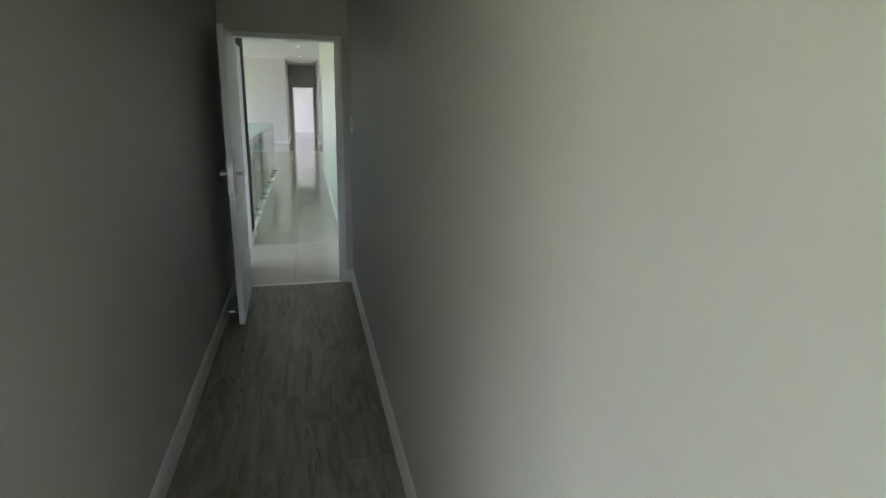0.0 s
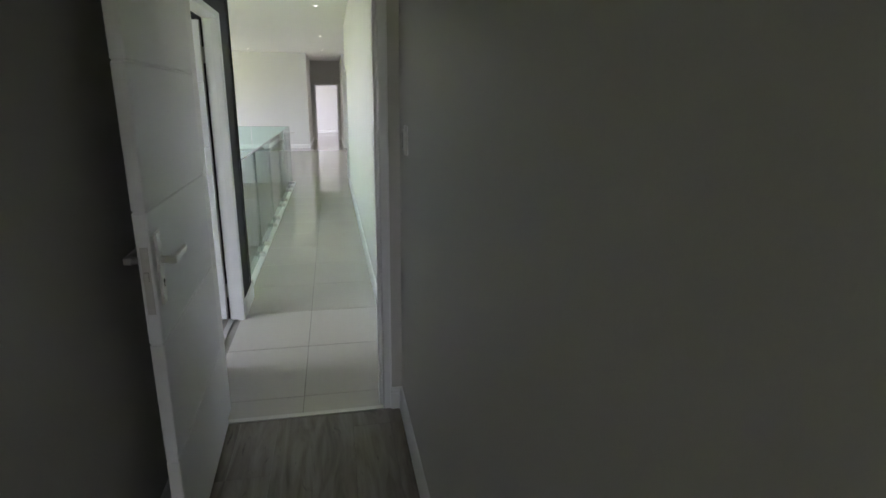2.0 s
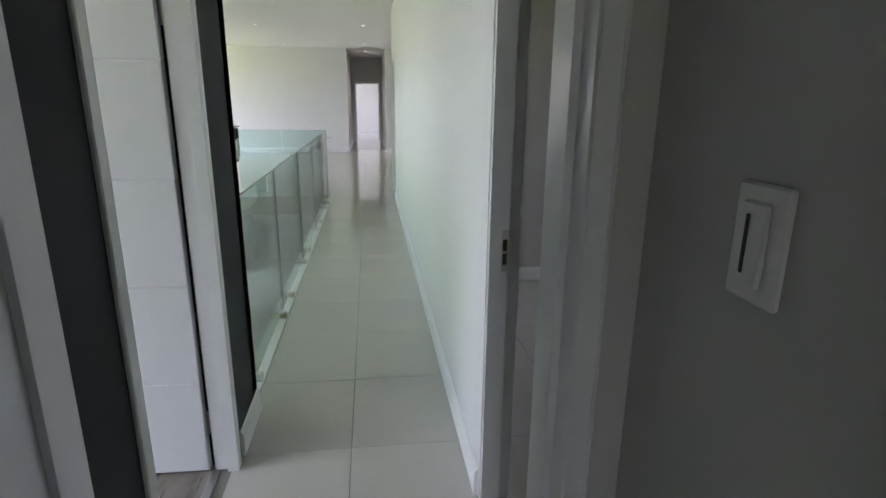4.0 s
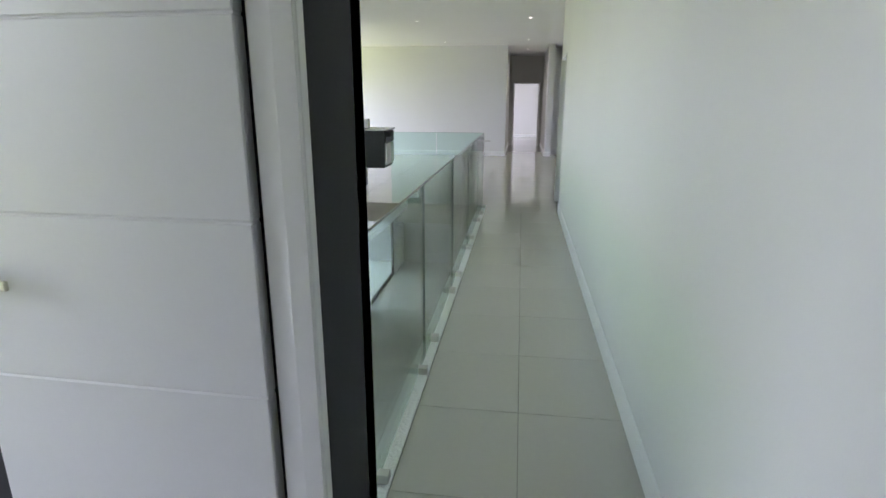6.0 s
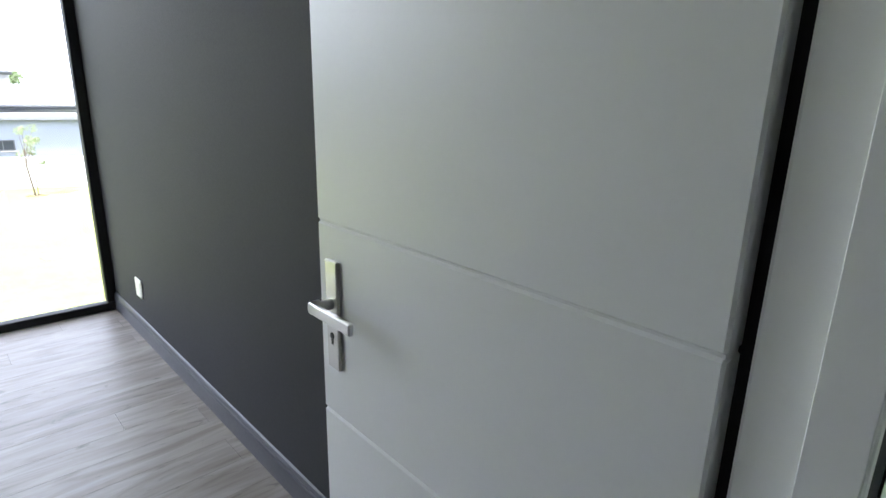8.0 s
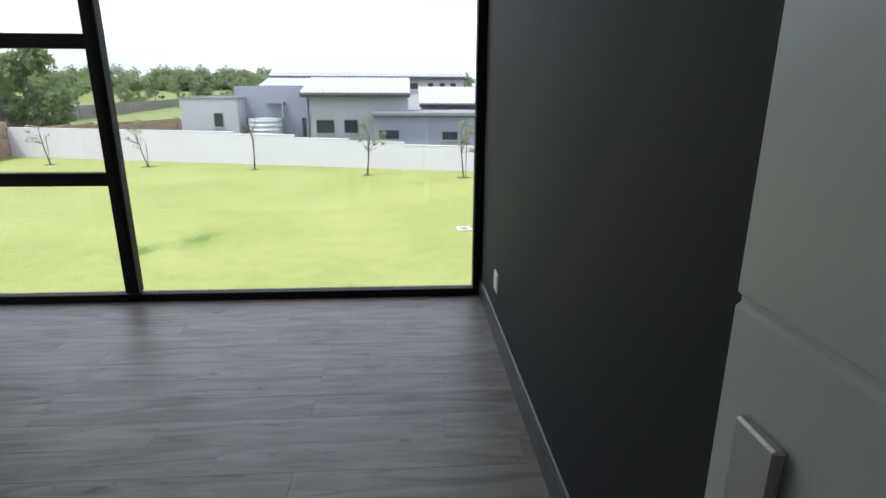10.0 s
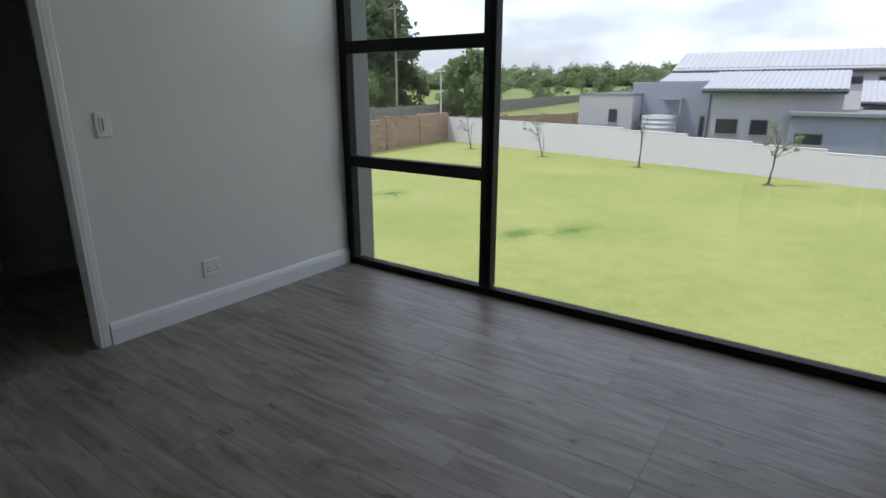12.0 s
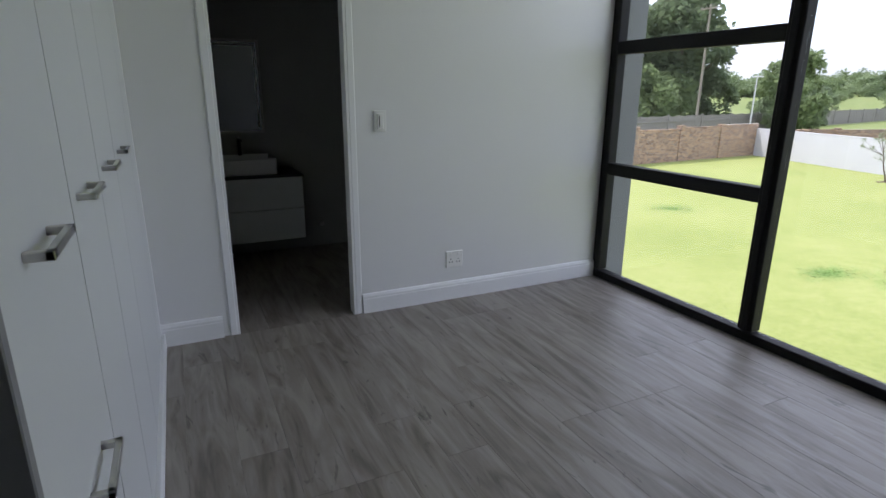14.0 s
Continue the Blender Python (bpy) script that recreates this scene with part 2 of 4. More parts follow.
BATHTILE = mat("bathroom_grey_tile", (0.40, 0.40, 0.375), 0.35, var=0.08, scale=2, fine=40, bump=0.0006)
CERAMIC = mat("white_ceramic", (0.80, 0.80, 0.79), 0.12, var=0.01, bump=0)
CABDARK = mat("dark_laminate", (0.010, 0.015, 0.017), 0.4, var=0.06, scale=3)
FASCIA = mat("white_slab_edge", (0.80, 0.82, 0.80), 0.5, var=0.03)
LAWN = grass_mat("lawn_grass", (0.19, 0.235, 0.062), (0.25, 0.285, 0.085), (0.31, 0.33, 0.125))
LUSH = grass_mat("lush_grass", (0.14, 0.245, 0.06), (0.165, 0.27, 0.07), (0.19, 0.29, 0.085))
FIELD = grass_mat("field_grass", (0.08, 0.13, 0.03), (0.16, 0.20, 0.06), (0.26, 0.26, 0.11))
PLASTER = mat("white_plaster", (0.54, 0.54, 0.56), 0.85, var=0.06, scale=0.7, fine=12, bump=0.004)
EXTG = mat("grey_plaster", (0.36, 0.36, 0.37), 0.85, var=0.06, scale=0.5, fine=14, bump=0.004)
EXTD = mat("dark_grey_plaster", (0.20, 0.205, 0.22), 0.85, var=0.06, scale=0.5, fine=14, bump=0.004)
EXTB = mat("blue_grey_plaster", (0.24, 0.26, 0.31), 0.85, var=0.06, scale=0.5, fine=14, bump=0.004)
ROOF = mat("grey_roof_sheet", (0.42, 0.43, 0.45), 0.45, metal=0.3, var=0.08, scale=0.6, fine=9, bump=0.002)
ROOFD = mat("dark_roof_trim", (0.07, 0.075, 0.08), 0.5, var=0.05)
PANE = mat("dark_house_pane", (0.03, 0.035, 0.04), 0.06, var=0.1, bump=0)
BRICK = brick_mat("face_brick")
CONC = mat("concrete_palisade", (0.22, 0.205, 0.185), 0.9, var=0.18, scale=1.2, fine=18, bump=0.006)
TANK = mat("galvanised_tank", (0.55, 0.57, 0.58), 0.4, metal=0.5, var=0.06)
BARK = mat("young_bark", (0.11, 0.085, 0.065), 0.9, var=0.25, scale=8, fine=60, bump=0.006)
POLE = mat("weathered_pole", (0.22, 0.19, 0.16), 0.9, var=0.15, scale=3, fine=40, bump=0.004)
SOIL = mat("bare_soil", (0.12, 0.09, 0.055), 1.0, var=0.3, scale=5, fine=40, bump=0.02)
LEAFY = leaf_mat("young_leaf", (0.17, 0.22, 0.11), (0.34, 0.38, 0.25))
LEAFD = leaf_mat("dark_tree_leaf", (0.11, 0.15, 0.085), (0.21, 0.27, 0.15))
LEAFL = leaf_mat("light_tree_leaf", (0.14, 0.20, 0.09), (0.27, 0.34, 0.17))
LAMPG = bpy.data.materials.new("downlight_glow")
LAMPG.use_nodes = True
LAMPG.node_tree.nodes["Principled BSDF"].inputs["Emission Color"].default_value = (1, 0.95, 0.88, 1)
LAMPG.node_tree.nodes["Principled BSDF"].inputs["Emission Strength"].default_value = 1.6


# ---- mesh helpers ----
def box(bm, x0, x1, y0, y1, z0, z1, bevel=0.0, seg=1):
    m = Matrix.LocRotScale(((x0 + x1) / 2, (y0 + y1) / 2, (z0 + z1) / 2), None, (abs(x1 - x0), abs(y1 - y0), abs(z1 - z0)))
    v = bmesh.ops.create_cube(bm, size=1.0, matrix=m)["verts"]
    if bevel:
        es = list({e for q in v for e in q.link_edges})
        bmesh.ops.bevel(bm, geom=es, offset=bevel, segments=seg, affect="EDGES", profile=0.5)
    return bm


def cyl(bm, x, y, z0, z1, r0, r1=None, n=16, m=None):
    r1 = r0 if r1 is None else r1
    t = Matrix.Translation((x, y, (z0 + z1) / 2))
    bmesh.ops.create_cone(bm, cap_ends=True, segments=n, radius1=r0, radius2=r1, depth=z1 - z0, matrix=(m @ t) if m else t)
    return bm


def stick(bm, a, b, r0, r1, n=7):
    a, b = Vector(a), Vector(b)
    q = (b - a).to_track_quat("Z", "Y").to_matrix().to_4x4()
    bmesh.ops.create_cone(bm, cap_ends=True, segments=n, radius1=r0, radius2=r1, depth=(b - a).length, matrix=Matrix.Translation((a + b) / 2) @ q)
    return bm


def part(name, bm, material, parent=None, label="", smooth=False):
    me = bpy.data.meshes.new(name)
    bm.to_mesh(me)
    bm.free()
    me.materials.append(material)
    if smooth:
        for p in me.polygons:
            p.use_smooth = True
    ob = new(name, me)
    if parent:
        ob.parent = parent
    if label:
        ob["label"] = label
    return ob


def B(*a, **k):
    return box(bmesh.new(), *a, **k)


def thing(name, label, category, m=None, group="", kind=""):
    ob = new(name)
    ob.empty_display_size = 0.1
    if m is not None:
        ob.matrix_world = m
    return tagged(ob, label, category, group, kind)


def setting(name, bm, material, label, category):
    return tagged(part(name, bm, material), label, category, kind="structure")


def wall(name, material, label, boxes):
    bm = bmesh.new()
    for b in boxes:
        box(bm, *b)
    return setting(name, bm, material, label, "wall")


def skirt(bm, x0, y0, x1, y1, side, h=0.12, t=0.016):
    """A skirting with a moulded top along a line; side +1 or -1 is the way it stands out from the wall (to the left of the run)."""
    a, b = Vector((x0, y0, 0)), Vector((x1, y1, 0))
    d = (b - a).normalized()
    n = Vector((-d.y, d.x, 0)) * side
    prof = [(0, 0), (t, 0), (t, h * 0.72), (t * 0.85, h * 0.78), (t * 0.85, h * 0.86), (t * 0.45, h * 0.97), (0, h)]
    rings = [[bm.verts.new(p + n * u + Vector((0, 0, v))) for u, v in prof] for p in (a, b)]
    k = len(prof)
    for i in range(k):
        bm.faces.new((rings[0][i], rings[0][(i + 1) % k], rings[1][(i + 1) % k], rings[1][i]))
    bm.faces.new(rings[0][::-1])
    bm.faces.new(rings[1])
    bmesh.ops.recalc_face_normals(bm, faces=bm.faces[:])
    return bm


# ---- levels and lines ----
LW, RW = -0.50, 0.50          # faces of the corridor
CZ = 2.93                     # ceiling
WX = -4.68                    # inner face of the windows
DY = 1.67                     # charcoal bedroom wall
BY = -2.05                    # bathroom wall
GZ = -3.2                     # garden level
DH = 2.06                     # door head

# ---- walls ----
wall("wall_passage_west", WALLG, "grey-painted plaster wall of the narrow passage", [(LW - 0.12, LW, -4.15, 0.0, 0, CZ)])
wall("wall_passage_east", WALLG, "grey-painted plaster wall of the narrow passage", [(RW, RW + 0.12, -8.2, 0.0, 0, CZ)])
wall("wall_passage_end", WALLG, "grey-painted wall round the passage door", [(LW - 0.12, -0.44, 0, 0.12, 0, CZ), (0.44, RW + 0.12, 0, 0.12, 0, CZ), (-0.44, 0.44, 0, 0.12, DH + 0.04, CZ)])
wall("wall_corridor_west", DARK, "charcoal-painted corridor wall round the bedroom door", [(LW - 0.12, LW, 0.12, 0.55, 0, CZ), (LW - 0.12, LW, 1.42, 1.86, 0, CZ), (LW - 0.12, LW, 0.55, 1.42, DH + 0.04, CZ)])
wall("wall_bedroom_entry", WALLG, "pale inner face of the bedroom's entry wall", [(LW - 0.125, LW - 0.12, 0.12, 0.55, 0, CZ), (LW - 0.125, LW - 0.12, 0.55, 1.42, DH + 0.04, CZ), (-1.0, LW - 0.12, 0.40, 0.52, 0, CZ)])
wall("wall_bedroom_north", DARK, "charcoal-painted bedroom accent wall, matt", [(-5.0, LW - 0.12, DY, DY + 0.10, 0, CZ)])
wall("wall_void_south", WALL, "white wall closing the double-height space", [(-5.0, LW, DY + 0.10, 1.86, GZ, CZ), (-5.0, LW - 0.002, DY, DY + 0.10, GZ, -0.3)])
wall("wall_bedroom_south", WALL, "white-painted bedroom wall with the bathroom opening", [(-4.70, -2.795, BY - 0.12, BY, 0, CZ), (-1.995, -1.0, BY - 0.12, BY, 0, CZ), (-2.795, -1.995, BY - 0.12, BY, DH + 0.04, CZ)])
wall("wall_wardrobe_back", WALLG, "plain wall behind the wardrobes", [(-1.0, -0.9, -2.17, 0.52, 0, CZ)])
wall("wall_outer_west", EXTD, "dark grey plastered outer wall round the windows", [(-5.0, -4.70, -2.75, BY, GZ, CZ + 0.4), (-5.0, -4.70, BY, DY, 2.62, CZ + 0.4), (-5.0, -4.76, BY, DY, GZ, -0.22), (-4.76, -4.68, BY, DY, GZ, -0.012), (-5.0, -4.70, DY, 1.86, -0.3, CZ + 0.4), (-5.0, -4.70, -4.4, -2.75, GZ, CZ + 0.4), (-5.0, -4.70, -8.2, -4.4, 2.62, CZ + 0.4), (-5.0, -4.68, -8.3, -4.4, GZ, -0.012)])
wall("wall_bathroom", BATHTILE, "grey-tiled bathroom walls, dim", [(-4.70, -0.62, -3.92, -3.80, 0, CZ), (-3.42, -3.32, -3.80, BY - 0.12, 0, CZ), (-1.5, -1.4, -3.80, BY - 0.12, 0, CZ)])
# the opening in the unseen south wall is added to light the passage
wall("wall_back_room", WALLG, "plain grey walls of the room behind", [(-5.0, -1.3, -8.3, -8.2, 0, CZ), (0.1, RW + 0.12, -8.3, -8.2, 0, CZ), (-1.3, 0.1, -8.3, -8.2, 0, 0.95), (-1.3, 0.1, -8.3, -8.2, 1.95, CZ), (-4.70, LW - 0.12, -4.27, -4.15, 0, CZ)])
wall("wall_corridor_east", WALL, "white-painted long corridor wall", [(RW, RW + 0.12, 1.073, 7.95, 0, CZ), (RW, RW + 0.12, 0.12, 0.247, 0, CZ), (RW, RW + 0.12, 0.247, 1.073, DH + 0.003, CZ), (RW, RW + 0.12, 7.95, 8.82, DH + 0.04, CZ), (RW, RW + 0.12, 8.82, 8.95, 0, CZ), (1.15, 1.27, 8.95, 16.6, 0, CZ), (RW + 0.12, 1.15, 8.85, 8.95, 0, CZ), (0.76, 1.15, 16.35, 16.45, 0, 2.70), (0.72, 1.27, 16.6, 16.7, 0, CZ)])
wall("wall_far", WALL, "white end wall of the landing", [(-6.3, -0.50, 15.9, 16.05, GZ, CZ), (0.60, 0.76, 15.9, 16.45, 0, CZ)])
wall("wall_far_passage", WALLG, "grey walls of the far passage", [(-0.62, -0.50, 16.05, 19.6, 0, CZ), (0.60, 0.72, 16.45, 19.6, 0, CZ), (-0.62, -0.38, 19.6, 19.72, 0, CZ), (0.52, 0.72, 19.6, 19.72, 0, CZ), (-0.38, 0.52, 19.6, 19.72, DH + 0.02, CZ)])
wall("wall_far_room", WALL, "bright white wall seen through the far door", [(-2.4, 2.4, 24.0, 24.1, 0, CZ), (2.4, 2.5, 19.72, 24.1, 0, CZ), (-2.5, -2.4, 19.72, 21.2, 0, CZ), (-2.5, -2.4, 22.8, 24.1, 0, CZ), (-2.5, -2.4, 21.2, 22.8, 0, 0.9), (-2.5, -2.4, 21.2, 22.8, 2.1, CZ), (-2.5, -0.62, 19.6, 19.72, 0, CZ), (0.72, 2.5, 19.6, 19.72, 0, CZ)])
wall("wall_east_room", WALLG, "grey-painted walls of the tiled side room", [(RW + 0.12, 4.6, 3.75, 3.87, 0, CZ), (RW + 0.12, 4.6, -1.6, -1.48, 0, CZ), (4.5, 4.62, -1.5, 2.65, 0, CZ), (4.5, 4.62, 3.55, 3.87, 0, CZ), (4.5, 4.62, 2.65, 3.55, 0, 1.2), (4.5, 4.62, 2.65, 3.55, 2.3, CZ)])
wall("wall_store", WALLG, "plain walls of the recess beyond the side door", [(RW + 0.12, 2.4, 7.5, 7.6, 0, CZ), (2.3, 2.4, 7.6, 8.85, 0, CZ), (1.27, 2.4, 8.85, 8.95, 0, CZ)])
# double-height room below and the west glass wall of the landing
wall("wall_living_west", WALL, "white window wall of the double-height room", [(-5.0, -4.70, 1.86, 7.0, -0.75, 1.5), (-5.0, -4.70, 1.86, 7.0, 2.4, CZ), (-5.0, -4.70, 1.86, 2.3, 0.9, 2.4), (-5.0, -4.70, 6.6, 7.0, 0.9, 2.4), (-5.0, -4.70, 6.6, 7.4, GZ, -0.75), (-5.0, -4.70, 1.86, 2.3, GZ, -0.75), (-6.3, -5.0, 7.0, 7.12, -0.3, CZ), (-4.70, -3.4, 7.0, 7.12, GZ, -0.3), (-3.5, -3.4, 7.12, 11.6, GZ, -0.3), (-3.5, -3.4, 14.5, 15.7, GZ, -0.3), (-3.5, -3.4, 11.6, 14.5, -0.95, -0.3), (-6.4, -6.3, 7.0, 16.05, -0.3, 0.4), (-6.4, -6.3, 7.0, 16.05, 2.5, CZ), (-6.4, -6.3, 7.0, 11.5, 0.4, 2.5)])
wall("wall_living_below", EXTG, "grey wall below the landing", [(-6.3, RW, 15.7, 15.9, GZ, -0.3), (RW, RW + 0.12, 1.86, 15.9, GZ, -0.30)])

# ---- ceilings ----
bm = bmesh.new()
for b in ((-5.0, 4.62, -8.3, 1.86), (-6.4, 4.62, 1.86, 16.05), (-2.5, 2.5, 16.05, 24.1)):
    box(bm, b[0], b[1], b[2], b[3], CZ, CZ + 0.25)
setting("ceiling", bm, CEIL, "flat white plastered ceiling", "ceiling")

# ---- skirtings ----
bm = bmesh.new()
skirt(bm, LW, -4.15, LW, 0.0, -1)
skirt(bm, RW, -8.2, RW, 0.0, 1)
skirt(bm, 0.44, -0.001, RW, -0.001, -1)
setting("baseboard_passage", bm, TRIM, "white moulded skirting along the passage", "baseboard")
bm = bmesh.new()
skirt(bm, RW, 1.10, RW, 7.93, 1)
skirt(bm, LW, 0.14, LW, 0.50, -1)
skirt(bm, LW, 1.47, LW, 1.86, -1)
skirt(bm, 1.15, 8.95, 1.15, 16.35, 1)
skirt(bm, 0.60, 15.9, 0.76, 15.9, -1)
skirt(bm, -2.4, 24.0, 2.4, 24.0, -1)
skirt(bm, -6.3, 15.9, -0.5, 15.9, -1)
skirt(bm, -0.5, 16.05, -0.5, 19.6, -1)
skirt(bm, 0.6, 15.9, 0.6, 19.6, 1)
setting("baseboard_corridor", bm, TRIM, "white moulded skirting along the corridor", "baseboard")
bm = bmesh.new()
skirt(bm, -4.68, DY, -0.66, DY, -1, 0.13)
setting("baseboard_dark", bm, TRIMD, "charcoal moulded skirting of the accent wall", "baseboard")
bm = bmesh.new()
skirt(bm, -4.68, BY, -2.80, BY, 1, 0.13, 0.02)
skirt(bm, -1.96, BY, -1.62, BY, 1, 0.13, 0.02)
setting("baseboard_bedroom", bm, TRIM, "white moulded skirting of the bedroom", "baseboard")
bm = bmesh.new()
skirt(bm, RW + 0.12, 3.75, 4.5, 3.75, -1)
setting("baseboard_side_room", bm, TRIM, "white skirting of the side room", "baseboard")


# ---- doors ----
def door_frame(name, label, axis, c, a0, a1, depth, head=DH, arch=0.045, material=None, rebate=1, proud=0.012):
    """Frame round an opening from a0 to a1 in a wall whose faces are c and c + depth. axis: 'x' if the opening runs along x."""
    material = material or TRIM
    ob = thing(name, label, "door frame", kind="structure")

    def put(n, s0, s1, d0, d1, z0, z1, bev=0.004):
        b = (s0, s1, d0, d1, z0, z1) if axis == "x" else (d0, d1, s0, s1, z0, z1)
        part(n, B(*b, bevel=bev), material, ob)
    o = proud
    for s0, s1, t0 in ((a0 - 0.04, a0, -1), (a1, a1 + 0.04, 1)):
        put("jamb", s0, s1, c - o, c + depth + o, 0, head + 0.04)
        e0, e1 = (s0 - arch + 0.04, s0 + 0.002) if t0 < 0 else (s1 - 0.002, s1 + arch - 0.04)
        if proud > 0:
            put("architrave", e0, e1, c - o, c - 0.001, 0, head + 0.04 + arch - 0.04)
        k0, k1 = (a0 - 0.001, a0 + 0.014) if t0 < 0 else (a1 - 0.014, a1 + 0.001)
        d0, d1 = (c + 0.044, c + depth + o - 0.002) if rebate > 0 else (c - o + 0.002, c + depth - 0.044)
        put("soffit", k0, k1, d0, d1, 0, head, 0.0008)
    put("head", a0, a1, c - o, c + depth + o, head, head + 0.04)
    return ob


def lever(parent, x, z, face, towards):
    """Lever handle with its long plate on one face of a leaf. face: sign of the face's normal along local y; towards: lever's way along local x."""
    f = face
    y0 = 0.02 * f
    pl = part("backplate", B(x - 0.021, x + 0.021, y0, y0 + 0.009 * f, z - 0.115, z + 0.115, bevel=0.002), STEEL, parent, "brushed steel backplate")
    b = bmesh.new()
    z += 0.026
    cyl(b, 0, 0, 0, 0.05, 0.011, n=14, m=Matrix.Translation((x, y0 + 0.005 * f, z)) @ Matrix.Rotation(radians(-90 * f), 4, "X"))
    box(b, x - 0.012, x + 0.012, y0 + 0.030 * f, y0 + 0.054 * f, z - 0.012, z + 0.012, bevel=0.003)
    box(b, x - 0.012 if towards > 0 else x + 0.012, x + 0.135 * towards, y0 + 0.043 * f, y0 + 0.055 * f, z - 0.012, z + 0.012, bevel=0.003)
    part("lever", b, STEEL, parent, "square brushed steel lever")
    b = bmesh.new()
    cyl(b, 0, 0, 0, 0.002, 0.007, n=12, m=Matrix.Translation((x, y0 + 0.0085 * f, z - 0.068)) @ Matrix.Rotation(radians(-90 * f), 4, "X"))
    box(b, x - 0.003, x + 0.003, y0 + 0.0085 * f, y0 + 0.0105 * f, z - 0.086, z - 0.068)
    part("keyhole", b, SLOT, pl)


def door_leaf(name, label, m, width=0.80):
    """Leaf along local +x from its hinge, thickness 0.04 about y = 0, in five grooved boards."""
    ob = thing(name, label, "door", m)
    b = box(bmesh.new(), 0.002, width - 0.002, -0.0155, 0.0155, 0.012, 2.048)
    cuts = [0.01, 0.425, 0.84, 1.255, 1.67, 2.05]
    for z0, z1 in zip(cuts, cuts[1:]):
        box(b, 0, width, -0.02, 0.02, z0 + 0.002, z1 - 0.002, bevel=0.0035)
    part("leaf", b, DOORW, ob)
    lever(ob, width - 0.058, 1.07, -1, -1)
    lever(ob, width - 0.058, 1.07, 1, -1)
    part("lock_faceplate", B(width - 0.0005, width + 0.0015, -0.011, 0.011, 0.94, 1.15, bevel=0.0006), STEEL, ob, "steel lock faceplate")
    part("latch", B(width, width + 0.010, -0.007, 0.007, 1.045, 1.075, bevel=0.002), STEEL, ob)
    for z in (0.22, 1.84):
        h = cyl(bmesh.new(), -0.008, -0.022, z - 0.05, z + 0.05, 0.007, n=12)
        box(h, -0.006, 0.002, -0.022, 0.014, z - 0.05, z + 0.05)
        part("hinge", h, STEEL, ob, "steel butt hinge")
    return ob


door_frame("door_frame_1", "white steel frame of the passage door", "x", 0.0, -0.40, 0.40, 0.12)
door_leaf("door_1", "white grooved door standing open into the passage", pose(-0.390, -0.03, 0, 0, 0, -88.4), 0.86)
door_frame("door_frame_2", "white steel frame of the bedroom door", "y", LW - 0.08, 0.59, 1.38, 0.08)
door_leaf("door_2", "white grooved bedroom door standing wide open", pose(-0.609, 1.387, 0, 0, 0, 178.5), 0.782)
door_frame("door_frame_3", "white steel frame of the side room's opening", "y", RW, 0.25, 1.07, 0.12, arch=0.04, rebate=-1, proud=-0.003)
door_frame("door_frame_4", "white frame of the bathroom opening", "x", BY - 0.12, -2.755, -2.035, 0.12)
door_frame("door_frame_5", "grey-white frame of the far passage door", "x", 19.6, -0.34, 0.48, 0.12, head=DH - 0.02)
door_frame("door_frame_6", "white frame of the side door near the landing", "y", RW, 7.99, 8.78, 0.12)
far_leaf = door_leaf("door_far", "white door standing open beyond the far passage", pose(-0.36, 19.75, 0, 0, 0, 93), 0.80)

sp = thing("strike_plate", "brushed steel strike plate in the door frame", "strike plate")
part("plate", B(RW + 0.048, RW + 0.071, 1.0525, 1.0565, 0.965, 1.115, bevel=0.0006), STEEL, sp)
part("lip", B(RW + 0.070, RW + 0.088, 1.0515, 1.0545, 1.035, 1.085, bevel=0.001), STEEL, sp)
part("latch_slot", B(RW + 0.052, RW + 0.067, 1.0515, 1.0527, 1.040, 1.082), SLOT, sp)
part("bolt_slot", B(RW + 0.052, RW + 0.067, 1.0515, 1.0527, 0.990, 1.032), SLOT, sp)
for z in (0.22, 1.84):
    hg = thing("frame_hinge", "steel hinge leaf on the bathroom frame", "hinge", group="bathroom hinges")
    part("hinge_leaf", B(-2.037, -2.034, BY - 0.06, BY - 0.02, z - 0.05, z + 0.05, bevel=0.0008), STEEL, hg)
    part("knuckle", cyl(bmesh.new(), -2.04, BY - 0.065, z - 0.05, z + 0.05, 0.006, n=10), STEEL, hg)
ds = thing("door_stop", "small chrome door stop beside the passage door", "door stop")
part("rod", stick(bmesh.new(), (LW, -0.70, 0.045), (LW + 0.075, -0.70, 0.045), 0.006, 0.006), STEEL, ds)
part("buffer", stick(bmesh.new(), (LW + 0.07, -0.70, 0.045), (LW + 0.088, -0.70, 0.045), 0.013, 0.012, 12), SLOT, ds, "dark rubber buffer")
setting("threshold_1", B(-0.40, 0.40, -0.012, 0.022, -0.002, 0.006, bevel=0.002), STEEL, "thin metal strip between laminate and tile", "threshold")
setting("threshold_2", B(LW - 0.105, LW - 0.07, 0.59, 1.38, -0.002, 0.006, bevel=0.002), STEEL, "thin metal strip between tile and laminate", "threshold")


